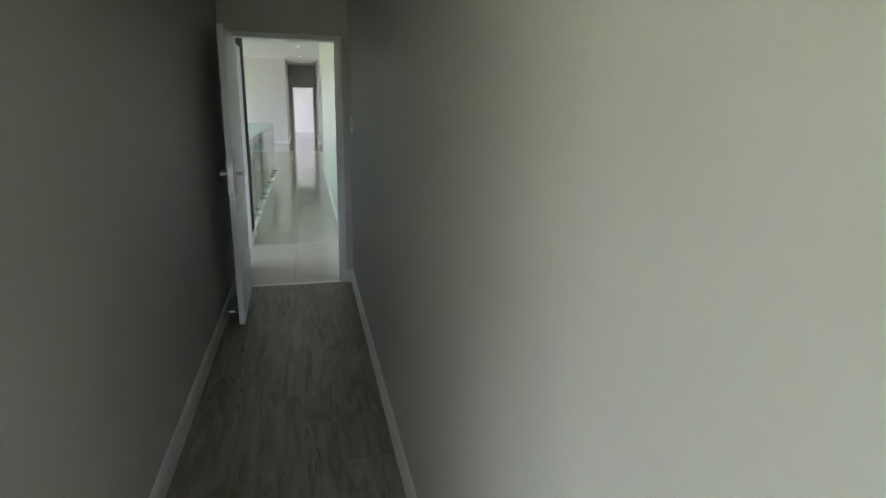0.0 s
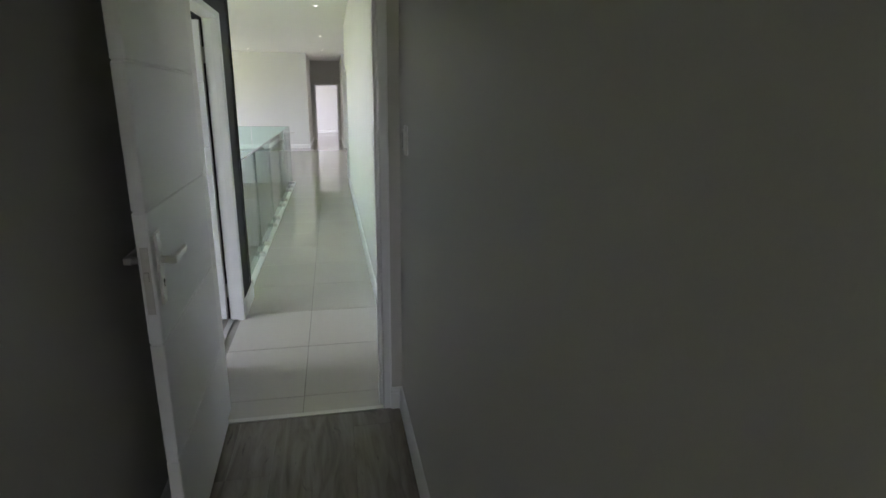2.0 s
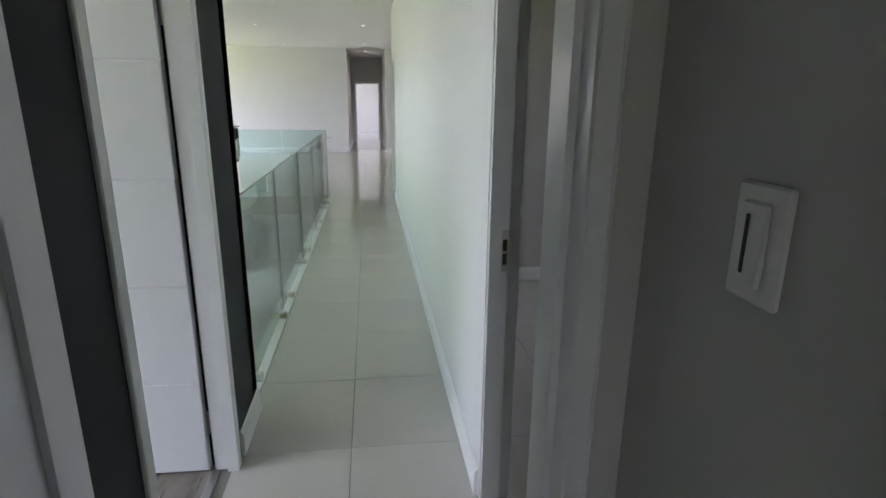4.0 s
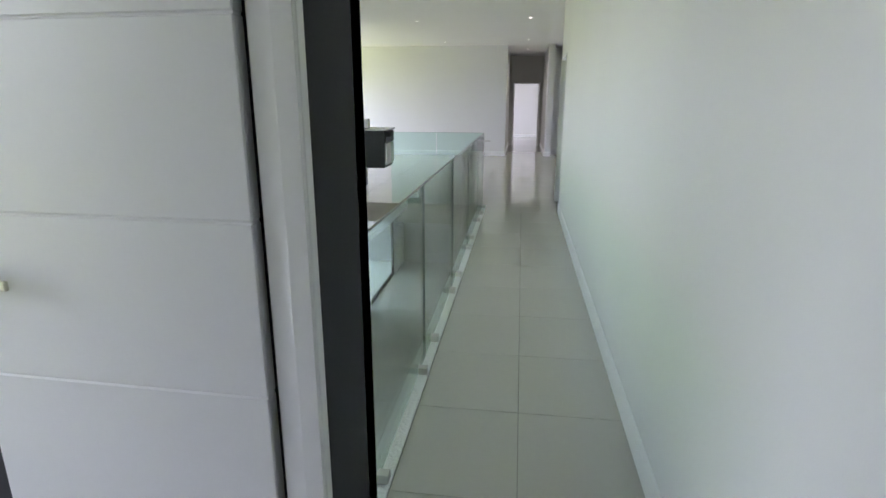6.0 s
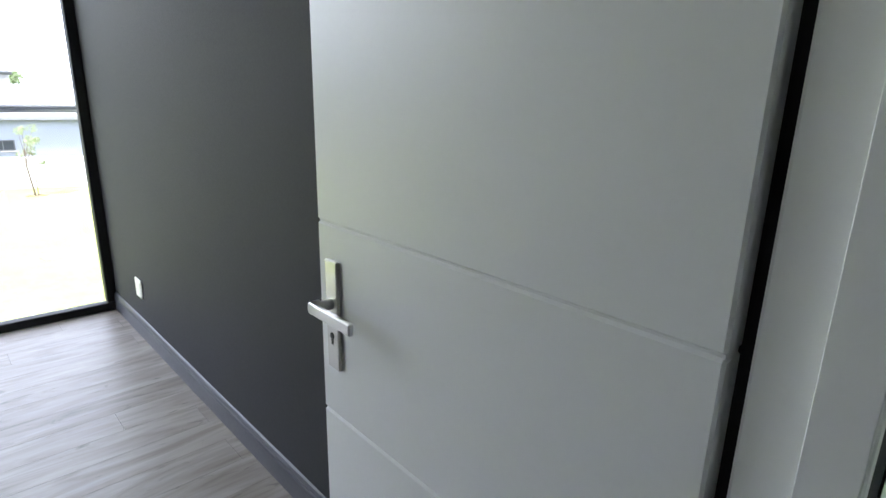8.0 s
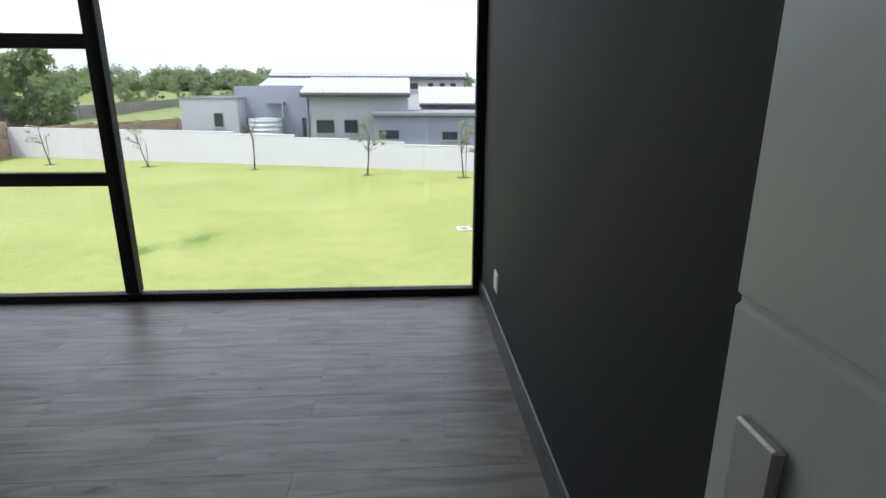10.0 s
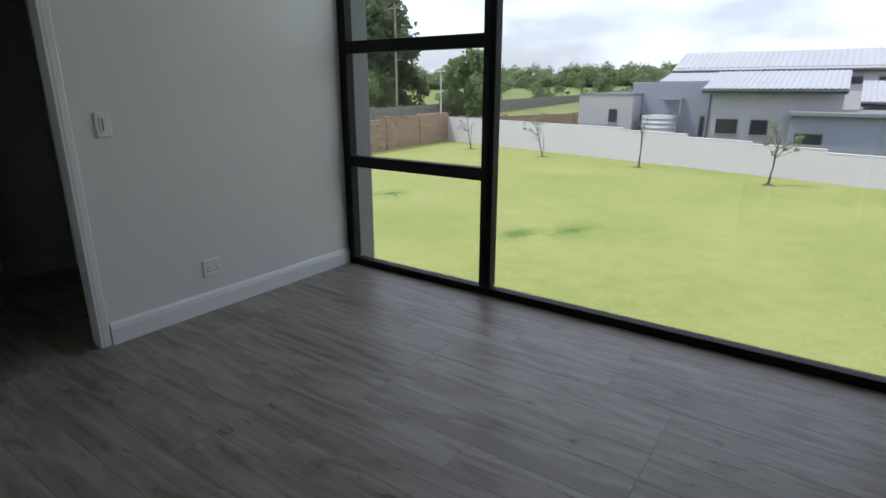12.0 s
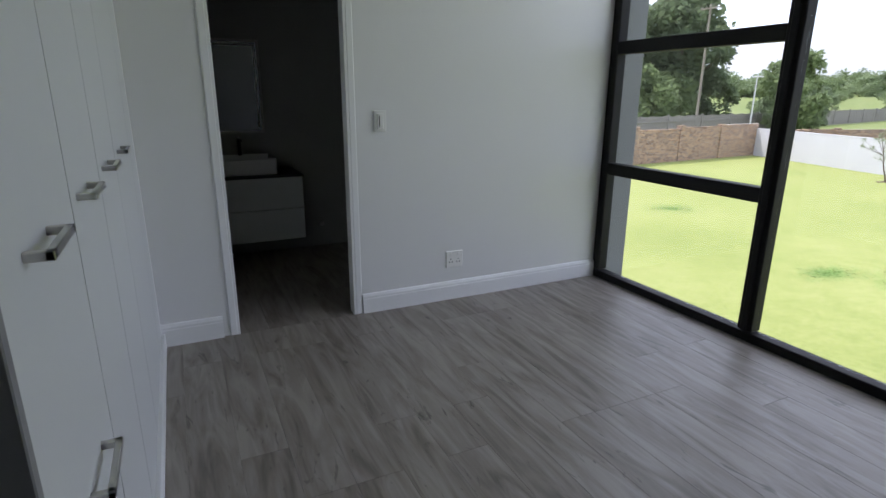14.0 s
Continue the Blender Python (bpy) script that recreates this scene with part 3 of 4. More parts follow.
# ---- sockets and switches ----
def wall_plate(name, label, category, m, w, h, kind):
    """Local x along the wall, y out of it, z up."""
    ob = thing(name, label, category, m)
    part("plate", B(-w / 2, w / 2, 0, 0.010, -h / 2, h / 2, bevel=0.003), PLASTIC, ob)
    if kind == "socket":
        for cx in (-w * 0.22, w * 0.22):
            b = bmesh.new()
            for dx, dz in ((0, 0.013), (-0.011, -0.007), (0.011, -0.007)):
                cyl(b, 0, 0, 0, 0.0015, 0.0042, n=10, m=Matrix.Translation((cx + dx, 0.010, dz - 0.012)) @ Matrix.Rotation(radians(-90), 4, "X"))
            part("pin_holes", b, SLOT, ob)
            part("rocker", B(cx - 0.008, cx + 0.008, 0.010, 0.0135, h * 0.22, h * 0.40, bevel=0.001), PLASTIC, ob)
    elif kind == "switch":
        part("rocker", B(-w * 0.26, w * 0.26, 0.010, 0.017, -h * 0.36, h * 0.36, bevel=0.003), PLASTIC, ob)
        part("indicator", B(w * 0.05, w * 0.12, 0.0165, 0.0178, -h * 0.25, h * 0.25), SLOT, ob)
    else:
        part("blank_cover", B(-w * 0.38, w * 0.38, 0.010, 0.013, -h * 0.38, h * 0.38, bevel=0.002), PLASTIC, ob)
    return ob


wall_plate("light_switch", "white plastic light switch on the passage wall", "switch", pose(RW, -0.243, 1.41, 0, 0, 90), 0.075, 0.125, "switch")
wall_plate("light_switch", "white plastic light switch beside the bathroom opening", "switch", pose(-2.945, BY, 1.21), 0.078, 0.125, "switch")
wall_plate("wall_socket", "white double power socket on the white wall", "socket", pose(-3.456, BY, 0.285), 0.125, 0.115, "socket")
wall_plate("wall_socket", "white socket plate on the charcoal wall", "socket", pose(-4.02, DY, 0.335, 0, 0, 180), 0.12, 0.12, "blank")
wall_plate("wall_socket", "white double power socket in the side room", "socket", pose(2.02, 3.75, 0.31, 0, 0, 180), 0.12, 0.115, "socket")
wall_plate("wall_socket", "white blank plate in the side room", "socket", pose(2.62, 3.75, 0.31, 0, 0, 180), 0.12, 0.115, "blank")
wall_plate("wall_socket", "small white socket on the landing's end wall", "socket", pose(-2.2, 15.9, 0.45, 0, 0, 180), 0.09, 0.12, "blank")


# ---- bedroom window ----
def window_unit(name, label, y0, y1, mull, transoms, top):
    ob = thing(name, label, "window", kind="structure")
    x0, x1 = WX - 0.08, WX
    part("bottom_rail", B(x0, x1, y0, y1, 0.0, 0.055, bevel=0.004), BLACKAL, ob)
    part("top_rail", B(x0, x1, y0, y1, top - 0.07, top, bevel=0.004), BLACKAL, ob)
    for a, b in ((y0, y0 + 0.075), (y1 - 0.06, y1), (mull - 0.045, mull + 0.045)):
        part("stile", B(x0 + 0.001, x1 - 0.001, a, b, 0.062, top - 0.07, bevel=0.004), BLACKAL, ob)
    part("mullion_bead", B(x1 - 0.002, x1 + 0.014, mull - 0.018, mull + 0.018, 0.062, top - 0.07, bevel=0.003), BLACKAL, ob)
    zs = [0.062] + [v for t in transoms for v in (t - 0.042, t + 0.042)] + [top - 0.07]
    for t in transoms:
        part("transom", B(x0 + 0.002, x1 - 0.002, y0 + 0.075, mull - 0.045, t - 0.042, t + 0.042, bevel=0.004), BLACKAL, ob)
    cells = [(y0 + 0.075, mull - 0.045, a, b) for a, b in zip(zs[::2], zs[1::2])] + [(mull + 0.045, y1 - 0.06, 0.062, top - 0.07)]
    for a, b, c, d in cells:
        p = part("pane", B(x0 + 0.032, x0 + 0.038, a, b, c, d), GLASS, ob)
        p.visible_shadow = False
    return ob


window_unit("window_1", "full-height black aluminium bedroom window onto the garden", BY, DY, -0.735, (0.845, 1.685), 2.62)
window_unit("window_2", "full-height black aluminium window of the room behind", -8.2, -4.4, -7.0, (0.845, 1.685), 2.62)


# ---- wardrobe ----
def handle(parent, y, z, x):
    b = bmesh.new()
    L = 0.17
    for s in (-L / 2 + 0.007, L / 2 - 0.007):
        box(b, x - 0.036, x + 0.001, y + s - 0.007, y + s + 0.007, z - 0.007, z + 0.007, bevel=0.0015)
    box(b, x - 0.036, x - 0.024, y - L / 2, y + L / 2, z - 0.007, z + 0.007, bevel=0.0015)
    part("handle", b, STEEL, parent, "brushed steel bar handle")


WFX = -1.64
ward = thing("wardrobe", "white built-in wardrobe with flush doors and steel handles", "wardrobe")
# near-black body paints in the shade between the wardrobe doors
part("body", B(WFX + 0.022, -1.0, BY, 0.43, 0.08, 2.88, bevel=0.002), SLOT, ward, "carcass coloured near-black for the shade in the door gaps")
part("plinth", B(WFX - 0.018, -1.1, BY + 0.02, 0.43, 0.0, 0.082, bevel=0.004), TRIM, ward, "white skirting plinth")
part("end_panel", B(WFX - 0.004, -1.0, 0.432, 0.455, 0.0, 2.88, bevel=0.002), CARC, ward, "grey end panel")
part("filler", B(WFX, WFX + 0.022, BY + 0.002, BY + 0.06, 0.0, 2.88, bevel=0.001), TRIM, ward)
ys = [0.43, -0.10, -0.56, -1.03, -1.72]
for a, b, y in zip(ys, ys[1:], (0.215, -0.25, -0.72, -1.21)):
    d = part("door", B(WFX, WFX + 0.02, b + 0.004, a - 0.004, 0.087, 2.875, bevel=0.0004), CUPB, ward)
    handle(d, y, 1.165, WFX)
    if a > 0:
        handle(d, 0.12, 0.72, WFX)
part("filler", B(WFX, WFX + 0.02, BY + 0.066, ys[-1] - 0.0032, 0.087, 2.875, bevel=0.0015), CUPB, ward)

# ---- bathroom ----
van = thing("vanity_unit", "white wall-hung vanity with two drawers", "vanity")
part("body", B(-2.72, -1.6, -3.80, -3.34, 0.21, 0.72, bevel=0.003), CUPB, van)
part("drawer", B(-2.72, -1.6, -3.34, -3.322, 0.21, 0.462, bevel=0.003), CUPB, van)
part("drawer", B(-2.72, -1.6, -3.34, -3.322, 0.470, 0.72, bevel=0.003), CUPB, van)
part("countertop", B(-2.73, -1.59, -3.80, -3.318, 0.72, 0.738, bevel=0.002), SLOT, van, "dark stone top")
bas = bmesh.new()
box(bas, -2.54, -1.8, -3.76, -3.38, 0.738, 0.87, bevel=0.012, seg=2)
top = [f for f in bas.faces if f.normal.z > 0.9]
ins = bmesh.ops.inset_individual(bas, faces=top, thickness=0.02)
bmesh.ops.translate(bas, verts=list({v for f in top for v in f.verts}), vec=(0, 0, -0.09))
bsn = thing("wash_basin", "white rectangular ceramic basin on the vanity", "basin")
part("bowl", bas, CERAMIC, bsn)
tap = thing("basin_tap", "dark slim basin mixer tap", "tap")
b = cyl(bmesh.new(), -2.3, -3.73, 0.865, 1.0, 0.014)
box(b, -2.312, -2.288, -3.73, -3.60, 0.985, 1.003, bevel=0.003)
part("spout", b, SLOT, tap)
part("lever", B(-2.307, -2.293, -3.75, -3.69, 1.003, 1.016, bevel=0.003), STEEL, tap)
mir = thing("bathroom_mirror", "rectangular mirror with a pale frosted border", "mirror")
part("mirror_frame", B(-2.52, -1.75, -3.80, -3.775, 1.04, 1.78, bevel=0.004), STEEL, mir)
part("mirror_glass", B(-2.50, -1.77, -3.775, -3.772, 1.06, 1.76), MIRROR, mir)
for a in (-2.485, -1.795):
    part("border_strip", B(a, a + 0.012, -3.772, -3.768, 1.09, 1.73), PLASTIC, mir)
part("border_strip", B(-2.485, -1.783, -3.772, -3.768, 1.73, 1.742), PLASTIC, mir)
pipe = thing("stop_valve", "small chrome stop valve on the bathroom wall", "valve")
part("valve", stick(bmesh.new(), (-2.95, -3.80, 0.22), (-2.95, -3.73, 0.22), 0.012, 0.012, 10), STEEL, pipe)
part("knob", stick(bmesh.new(), (-2.95, -3.735, 0.22), (-2.95, -3.71, 0.22), 0.022, 0.02, 12), STEEL, pipe)

# ---- balustrade ----
GX = -0.587
pitch = 1.36
bal = thing("balustrade", "frameless green-tinted glass balustrade on steel spigots", "balustrade")
joints = [1.94] + [3.30 + pitch * i for i in range(4)] + [8.30]
for a, b in zip(joints, joints[1:]):
    p = part("glass_panel", B(GX - 0.006, GX + 0.006, a + 0.006, b - 0.006, -0.06, 1.05), GREENGLASS, bal)
    p.visible_shadow = False
    part("glass_edge", B(GX - 0.0062, GX + 0.0062, a + 0.004, b - 0.004, 1.05, 1.053), GLASSEDGE, p)
    part("glass_edge", B(GX - 0.0062, GX + 0.0062, a + 0.001, a + 0.006, -0.06, 1.05), GLASSEDGE, p)
    part("glass_edge", B(GX - 0.0062, GX + 0.0062, b - 0.006, b - 0.001, -0.06, 1.05), GLASSEDGE, p)
    for y in (a + 0.22, b - 0.22):
        c = B(GX + 0.006, GX + 0.055, y - 0.024, y + 0.024, 0.004, 0.045, bevel=0.003)
        part("clamp", c, STEEL, bal, "small steel glass clamp")
ret = [GX] + [GX - 0.69 * i for i in (1, 2)]
for a, b in zip(ret, ret[1:]):
    p = part("glass_panel", B(b + 0.006, a - 0.006, 8.314, 8.326, -0.06, 1.05), GREENGLASS, bal)
    p.visible_shadow = False
    part("glass_edge", B(b + 0.004, a - 0.004, 8.3138, 8.3262, 1.05, 1.053), GLASSEDGE, p)
part("wall_bracket", B(-2.02, -1.96, 8.30, 8.34, 0.98, 1.05, bevel=0.003), SLOT, bal, "black end bracket")
part("handrail_stub", B(GX - 0.02, GX + 0.10, 8.29, 8.33, 0.93, 0.95, bevel=0.003), STEEL, bal)

# ---- floors: slabs under the pieces ----
setting("floor_slab_edge", B(GX + 0.008, GX + 0.062, 1.86, 8.30, -0.30, 0.005, bevel=0.002), FASCIA, "white painted edge of the floor slab", "slab")
setting("floor_corridor", B(GX + 0.010, RW + 0.0, 0.0, 8.30, -0.29, -0.004), GROUT, "cream tiled floor of the corridor", "floor")
setting("floor_landing", B(-6.3, 1.15, 8.955, 19.72, -0.30, -0.004), GROUT, "cream tiled floor of the landing", "floor")
setting("floor_landing_edge", B(-6.3, RW, 8.30, 8.955, -0.30, -0.004), GROUT, "cream tiled floor of the landing", "floor")
setting("floor_far_room", B(-2.4, 2.4, 19.72, 24.0, -0.3, 0.0), TILE, "pale floor of the far room", "floor")
setting("floor_side_room", B(RW, 4.5, -1.48, 8.95, -0.30, -0.004), GROUT, "cream tiled floor of the side room", "floor")
setting("floor_living", B(-3.5, RW, 1.86, 15.7, GZ - 0.1, GZ + 0.02), TILE, "glossy pale floor of the room below", "floor")
setting("floor_living_bay", B(-4.74, -3.5, 1.86, 7.0, GZ - 0.1, GZ + 0.02), TILE, "glossy pale floor beside the glazing", "floor")
setting("terrace", B(-6.6, -3.5, 7.12, 16.0, GZ - 0.1, GZ + 0.02), FASCIA, "pale paved terrace outside the glazing", "terrace")
setting("floor_bedroom", B(-4.68, LW - 0.087, -3.80, DY, -0.30, -0.005), GAP, "greyed oak laminate floor of the bedroom", "floor")
setting("floor_passage", B(-4.68, RW, -8.2, -3.80, -0.30, -0.005), GAP, "greyed oak laminate floor of the room behind", "floor")
setting("floor_passage_strip", B(LW - 0.087, RW, -3.80, 0.0, -0.30, -0.005), GAP, "greyed oak laminate floor of the passage", "floor")

# ---- landing furniture and living window ----
cab = thing("sideboard", "dark laminate bar counter with a pale top on the landing", "counter")
part("body", B(-4.6, -2.38, 9.6, 10.2, 0.36, 1.0, bevel=0.004), CABDARK, cab)
part("top", B(-4.62, -2.33, 9.56, 10.24, 1.0, 1.035, bevel=0.004), CUPB, cab, "pale worktop")
part("drawer", B(-2.38, -2.345, 9.62, 10.18, 0.42, 0.78, bevel=0.004), CUPB, cab, "pale drawer front")
part("niche", B(-2.38, -2.347, 9.62, 10.18, 0.80, 0.98, bevel=0.004), SLOT, cab)
for x in (-4.5, -3.05):
    part("leg", B(x, x + 0.22, 9.7, 10.1, 0.0, 0.36), CUPB, cab)
bx = thing("box_on_counter", "small white box standing on the counter", "box")
part("carton", B(-2.95, -2.72, 9.8, 9.95, 1.035, 1.19, bevel=0.004), PLASTIC, bx)
lw = thing("window_3", "tall black-framed glazing of the room below", "window", kind="structure")
for y in (2.3, 3.7, 5.1, 6.54):
    part("stile", B(-4.80, -4.74, y, y + 0.06, GZ + 0.02, -0.75), BLACKAL, lw)
    if y < 6:
        p = part("pane", B(-4.775, -4.769, y + 0.06, y + 1.4, GZ + 0.08, -0.75), GLASS, lw)
        p.visible_shadow = False
for y in (11.6, 14.44):
    part("stile", B(-3.48, -3.42, y, y + 0.06, GZ + 0.02, -0.95), BLACKAL, lw)
part("bottom_rail", B(-3.48, -3.42, 11.66, 14.44, GZ + 0.02, GZ + 0.07), BLACKAL, lw)
p = part("pane", B(-3.453, -3.447, 11.66, 14.44, GZ + 0.07, -0.95), GLASS, lw)
p.visible_shadow = False
part("bottom_rail", B(-4.80, -4.74, 2.3, 6.6, GZ + 0.02, GZ + 0.08), BLACKAL, lw)

# ---- downlights ----
first = None
for x, y in ((0.03, 10.9), (-2.07, 11.1), (-2.06, 14.9), (0.03, 6.6), (0.03, 14.6), (-4.2, 11.1)):
    m = pose(x, y, CZ)
    if first is None:
        first = thing("downlight", "small recessed white downlight, lit", "downlight", m, "corridor downlights")
        b = cyl(bmesh.new(), 0, 0, -0.006, 0.0, 0.05, 0.045, n=20)
        part("rim", b, PLASTIC, first)
        part("bulb", cyl(bmesh.new(), 0, 0, -0.009, -0.006, 0.018, n=16), LAMPG, first)
    else:
        copy_thing(first, m)
copy_thing(first, pose(0.05, 17.1, CZ))
glow = bpy.data.lights.new("downlight_far", "SPOT")
glow.energy, glow.spot_size, glow.spot_blend, glow.shadow_soft_size, glow.color = 9.0, radians(130), 0.8, 0.03, (1.0, 0.96, 0.90)
new("downlight_far_beam", glow).matrix_world = pose(0.05, 17.1, CZ - 0.03)

# ---- garden and distance ----


def land(x):
    """Height of the ground: level round the houses, a gentle rise beyond the road."""
    return GZ - 0.06 + 0.034 * min(240.0, max(0.0, -x - 180.0))


gb = bmesh.new()
cols = [[gb.verts.new((x, y, land(x))) for y in (-1600, -600, -200, 0, 200, 600, 1600)] for x in (1200, -180, -240, -330, -420, -1900)]
for p, q in zip(cols, cols[1:]):
    for k in range(6):
        gb.faces.new((p[k], p[k + 1], q[k + 1], q[k]))
bmesh.ops.recalc_face_normals(gb, faces=gb.faces[:])
setting("ground", gb, FIELD, "flat grassy ground reaching the horizon", "ground")
lawn = bmesh.new()
q = [lawn.verts.new(v) for v in ((-5.0, -28.5, GZ), (-5.0, 26, GZ), (-28.6, 26, GZ), (-43.3, -28.5, GZ))]
lawn.faces.new(q)
bmesh.ops.recalc_face_normals(lawn, faces=lawn.faces[:])
setting("lawn", lawn, LAWN, "bright mown lawn behind the house", "lawn")


def patch(x, y, rx, ry, seed):
    """A low lush clump in the lawn: many short blades with an uneven outline."""
    rnd = random.Random(seed)
    b = bmesh.new()
    for _ in range(1500):
        r, a = abs(rnd.gauss(0, 0.5)), rnd.uniform(0, 6.283)
        px, py = x + rx * r * math.cos(a), y + ry * r * math.sin(a)
        h, w, d = rnd.uniform(0.004, 0.012), 0.04, rnd.uniform(0, 3.14)
        u, v = w * math.cos(d), w * math.sin(d)
        lx, ly = rnd.uniform(-0.06, 0.06), rnd.uniform(-0.06, 0.06)
        b.faces.new([b.verts.new(p) for p in ((px - u, py - v, GZ), (px + u, py + v, GZ), (px + lx, py + ly, GZ + h))])
    return tagged(part("grass_clump", b, LUSH), "darker lush grass clump in the lawn", "grass", kind="stuff")


patch(-20.2, -14.9, 1.6, 1.2, 1)
patch(-18.6, -5.6, 1.7, 1.0, 2)
patch(-17.2, -6.9, 1.1, 0.6, 3)

# boundary wall, stepping down
WA, WB = Vector((-43.2, -27.6, GZ)), Vector((-31.2, 16.0, GZ))
wdir = (WB - WA).normalized()
wang = math.degrees(math.atan2(wdir.y, wdir.x))
bw = thing("boundary_wall", "white plastered boundary wall stepping down along the lawn", "garden wall", pose(WA.x, WA.y, GZ, 0, 0, wang))
steps = [(0, 18.0, 2.10), (18.0, 22.3, 1.98), (22.3, 26.0, 1.80), (26.0, 29.6, 1.68), (29.6, 46.0, 1.52)]
for a, b, h in steps:
    s = part("wall_section", B(a, b, -0.12, 0.12, -0.1, h - 0.05), PLASTER, bw)
    part("coping", B(a - 0.02, b + 0.02, -0.14, 0.14, h - 0.05, h, bevel=0.01), PLASTER, s)

# brick wall with piers
bk = thing("brick_wall", "reddish face-brick garden wall with piers", "garden wall", pose(-43.3, -27.8, GZ, 0, 0, 4))
for i in range(8):
    x0 = i * 4.6
    h = 2.40 - 0.10 * (i % 3)
    s = part("wall_section", B(x0, x0 + 4.6, -0.11, 0.11, -0.1, h), BRICK, bk)
    part("coping", B(x0, x0 + 4.6, -0.125, 0.125, h, h + 0.07, bevel=0.01), BRICK, s)
    part("pier", B(x0 + 4.3, x0 + 4.75, -0.2, 0.2, -0.1, 2.5, bevel=0.01), BRICK, bk)
bk2 = thing("brick_wall", "lower far run of reddish brick wall", "garden wall", pose(-44.5, -27.0, GZ, 0, 0, 168))
for i in range(5):
    part("wall_section", B(i * 6.0, i * 6.0 + 6.0, -0.11, 0.11, -0.1, 2.0 - 0.05 * i), BRICK, bk2)
    part("pier", B(i * 6.0 - 0.2, i * 6.0 + 0.2, -0.2, 0.2, -0.1, 2.15 - 0.05 * i), BRICK, bk2)

# palisade along the road
fence = thing("palisade_fence", "weathered grey concrete palisade along the road", "fence", pose(-22.7, -37.6, GZ, 0, 0, 192.2))
pv, pf = [], []
for i in range(1500):
    x = i * 0.17
    h = 2.32 + 0.05 * math.sin(i * 12.9898)
    k = len(pv)
    pv += [(x + u, v, w) for u in (0.0, 0.13) for v in (-0.03, 0.03) for w in (0.0, h)]
    pf += [(k, k + 1, k + 3, k + 2), (k + 4, k + 6, k + 7, k + 5), (k, k + 4, k + 5, k + 1), (k + 2, k + 3, k + 7, k + 6), (k + 1, k + 5, k + 7, k + 3)]
pm = bpy.data.meshes.new("pales")
pm.from_pydata(pv, [], pf)
pm.materials.append(CONC)
pales = tagged(new("pales", pm), kind="stuff")
pales.parent = fence
for z in (0.6, 1.7):
    part("rail", B(0, 255, -0.10, -0.03, z, z + 0.12), CONC, fence)
for i in range(35):
    part("post", B(i * 7.2, i * 7.2 + 0.16, -0.14, 0.06, 0, 2.5), CONC, fence)


# ---- neighbouring houses ----
def house_window(parent, x, y0, y1, z0, z1):
    w = part("window", B(x, x + 0.05, y0, y1, z0, z1, bevel=0.01), ROOFD, parent)
    k = 2 if y1 - y0 > 0.7 else 1
    st = (y1 - y0 - 0.08) / k
    for i in range(k):
        part("pane", B(x + 0.05, x + 0.056, y0 + 0.06 + i * st, y0 + 0.02 + (i + 1) * st, z0 + 0.06, z1 - 0.06), PANE, w)
    part("sill", B(x, x + 0.12, y0 - 0.05, y1 + 0.05, z0 - 0.06, z0), EXTG, w)


def sheet_roof(parent, x0, x1, y0, y1, ze, zr, material, rib=0.30):
    """Ribbed sheet sloping up from the eave at x0 (towards the garden) to the ridge at x1."""
    b = bmesh.new()
    n = max(2, int((y1 - y0) / rib))
    rows = []
    for i in range(n * 4 + 1):
        y = y0 + (y1 - y0) * i / (n * 4)
        up = 0.05 if i % 4 in (1, 2) else 0.0
        rows.append([b.verts.new((x, y, z + up)) for x, z in ((x0, ze), (x1, zr))])
    for p, q in zip(rows, rows[1:]):
        b.faces.new((p[0], p[1], q[1], q[0]))
    bmesh.ops.recalc_face_normals(b, faces=b.faces[:])
    bmesh.ops.solidify(b, geom=b.faces[:], thickness=0.02)
    r = part("roof", b, material, parent)
    part("fascia", B(x0 - 0.03, x0 + 0.02, y0, y1, ze - 0.28, ze + 0.0), ROOFD, r)
    part("gutter", B(x0 + 0.02, x0 + 0.14, y0, y1, ze - 0.16, ze - 0.04, bevel=0.03), ROOFD, r)
    return r


h1 = thing("neighbour_house", "grey plastered house with ribbed metal roofs", "house")
part("low_block", B(-46, -41, -14.5, -10.6, GZ, 0.95, bevel=0.03), EXTG, h1)
part("parapet", B(-46.05, -40.95, -14.55, -10.55, 0.95, 1.05), EXTD, h1)
house_window(h1, -41, -12.25, -11.65, -0.95, 0.0)
part("tall_block", B(-50, -43, -11.3, -6.1, GZ, 1.8, bevel=0.03), EXTB, h1)
house_window(h1, -43, -11.05, -10.5, -1.1, -0.4)
house_window(h1, -43, -6.6, -6.3, -1.8, -0.4)
sheet_roof(h1, -44.5, -48, -10.0, -6.1, 1.86, 2.5, ROOF)
part("main_block", B(-52, -42, -5.95, 1.25, GZ, 1.2, bevel=0.03), EXTG, h1)
sheet_roof(h1, -41.3, -46.5, -6.35, 1.4, 1.36, 2.5, ROOF)
part("gable", B(-46.5, -42, -5.9, 1.2, 1.2, 1.42), EXTG, h1)
part("downpipe", B(-41.99, -41.9, -5.95, -5.85, GZ, 1.2), ROOFD, h1)
house_window(h1, -42, -5.4, -4.1, -1.45, -0.5)
house_window(h1, -42, -3.4, -2.4, -1.45, -0.5)
part("front_block", B(-46, -40, -1.1, 9.5, GZ, -0.12, bevel=0.03), EXTB, h1)
part("roof_slab", B(-46.2, -39.6, -1.3, 9.6, -0.12, 0.10, bevel=0.02), EXTD, h1)
house_window(h1, -40, -0.8, 0.6, -1.75, -1.1)
house_window(h1, -40, 3.6, 4.7, -1.8, -1.2)
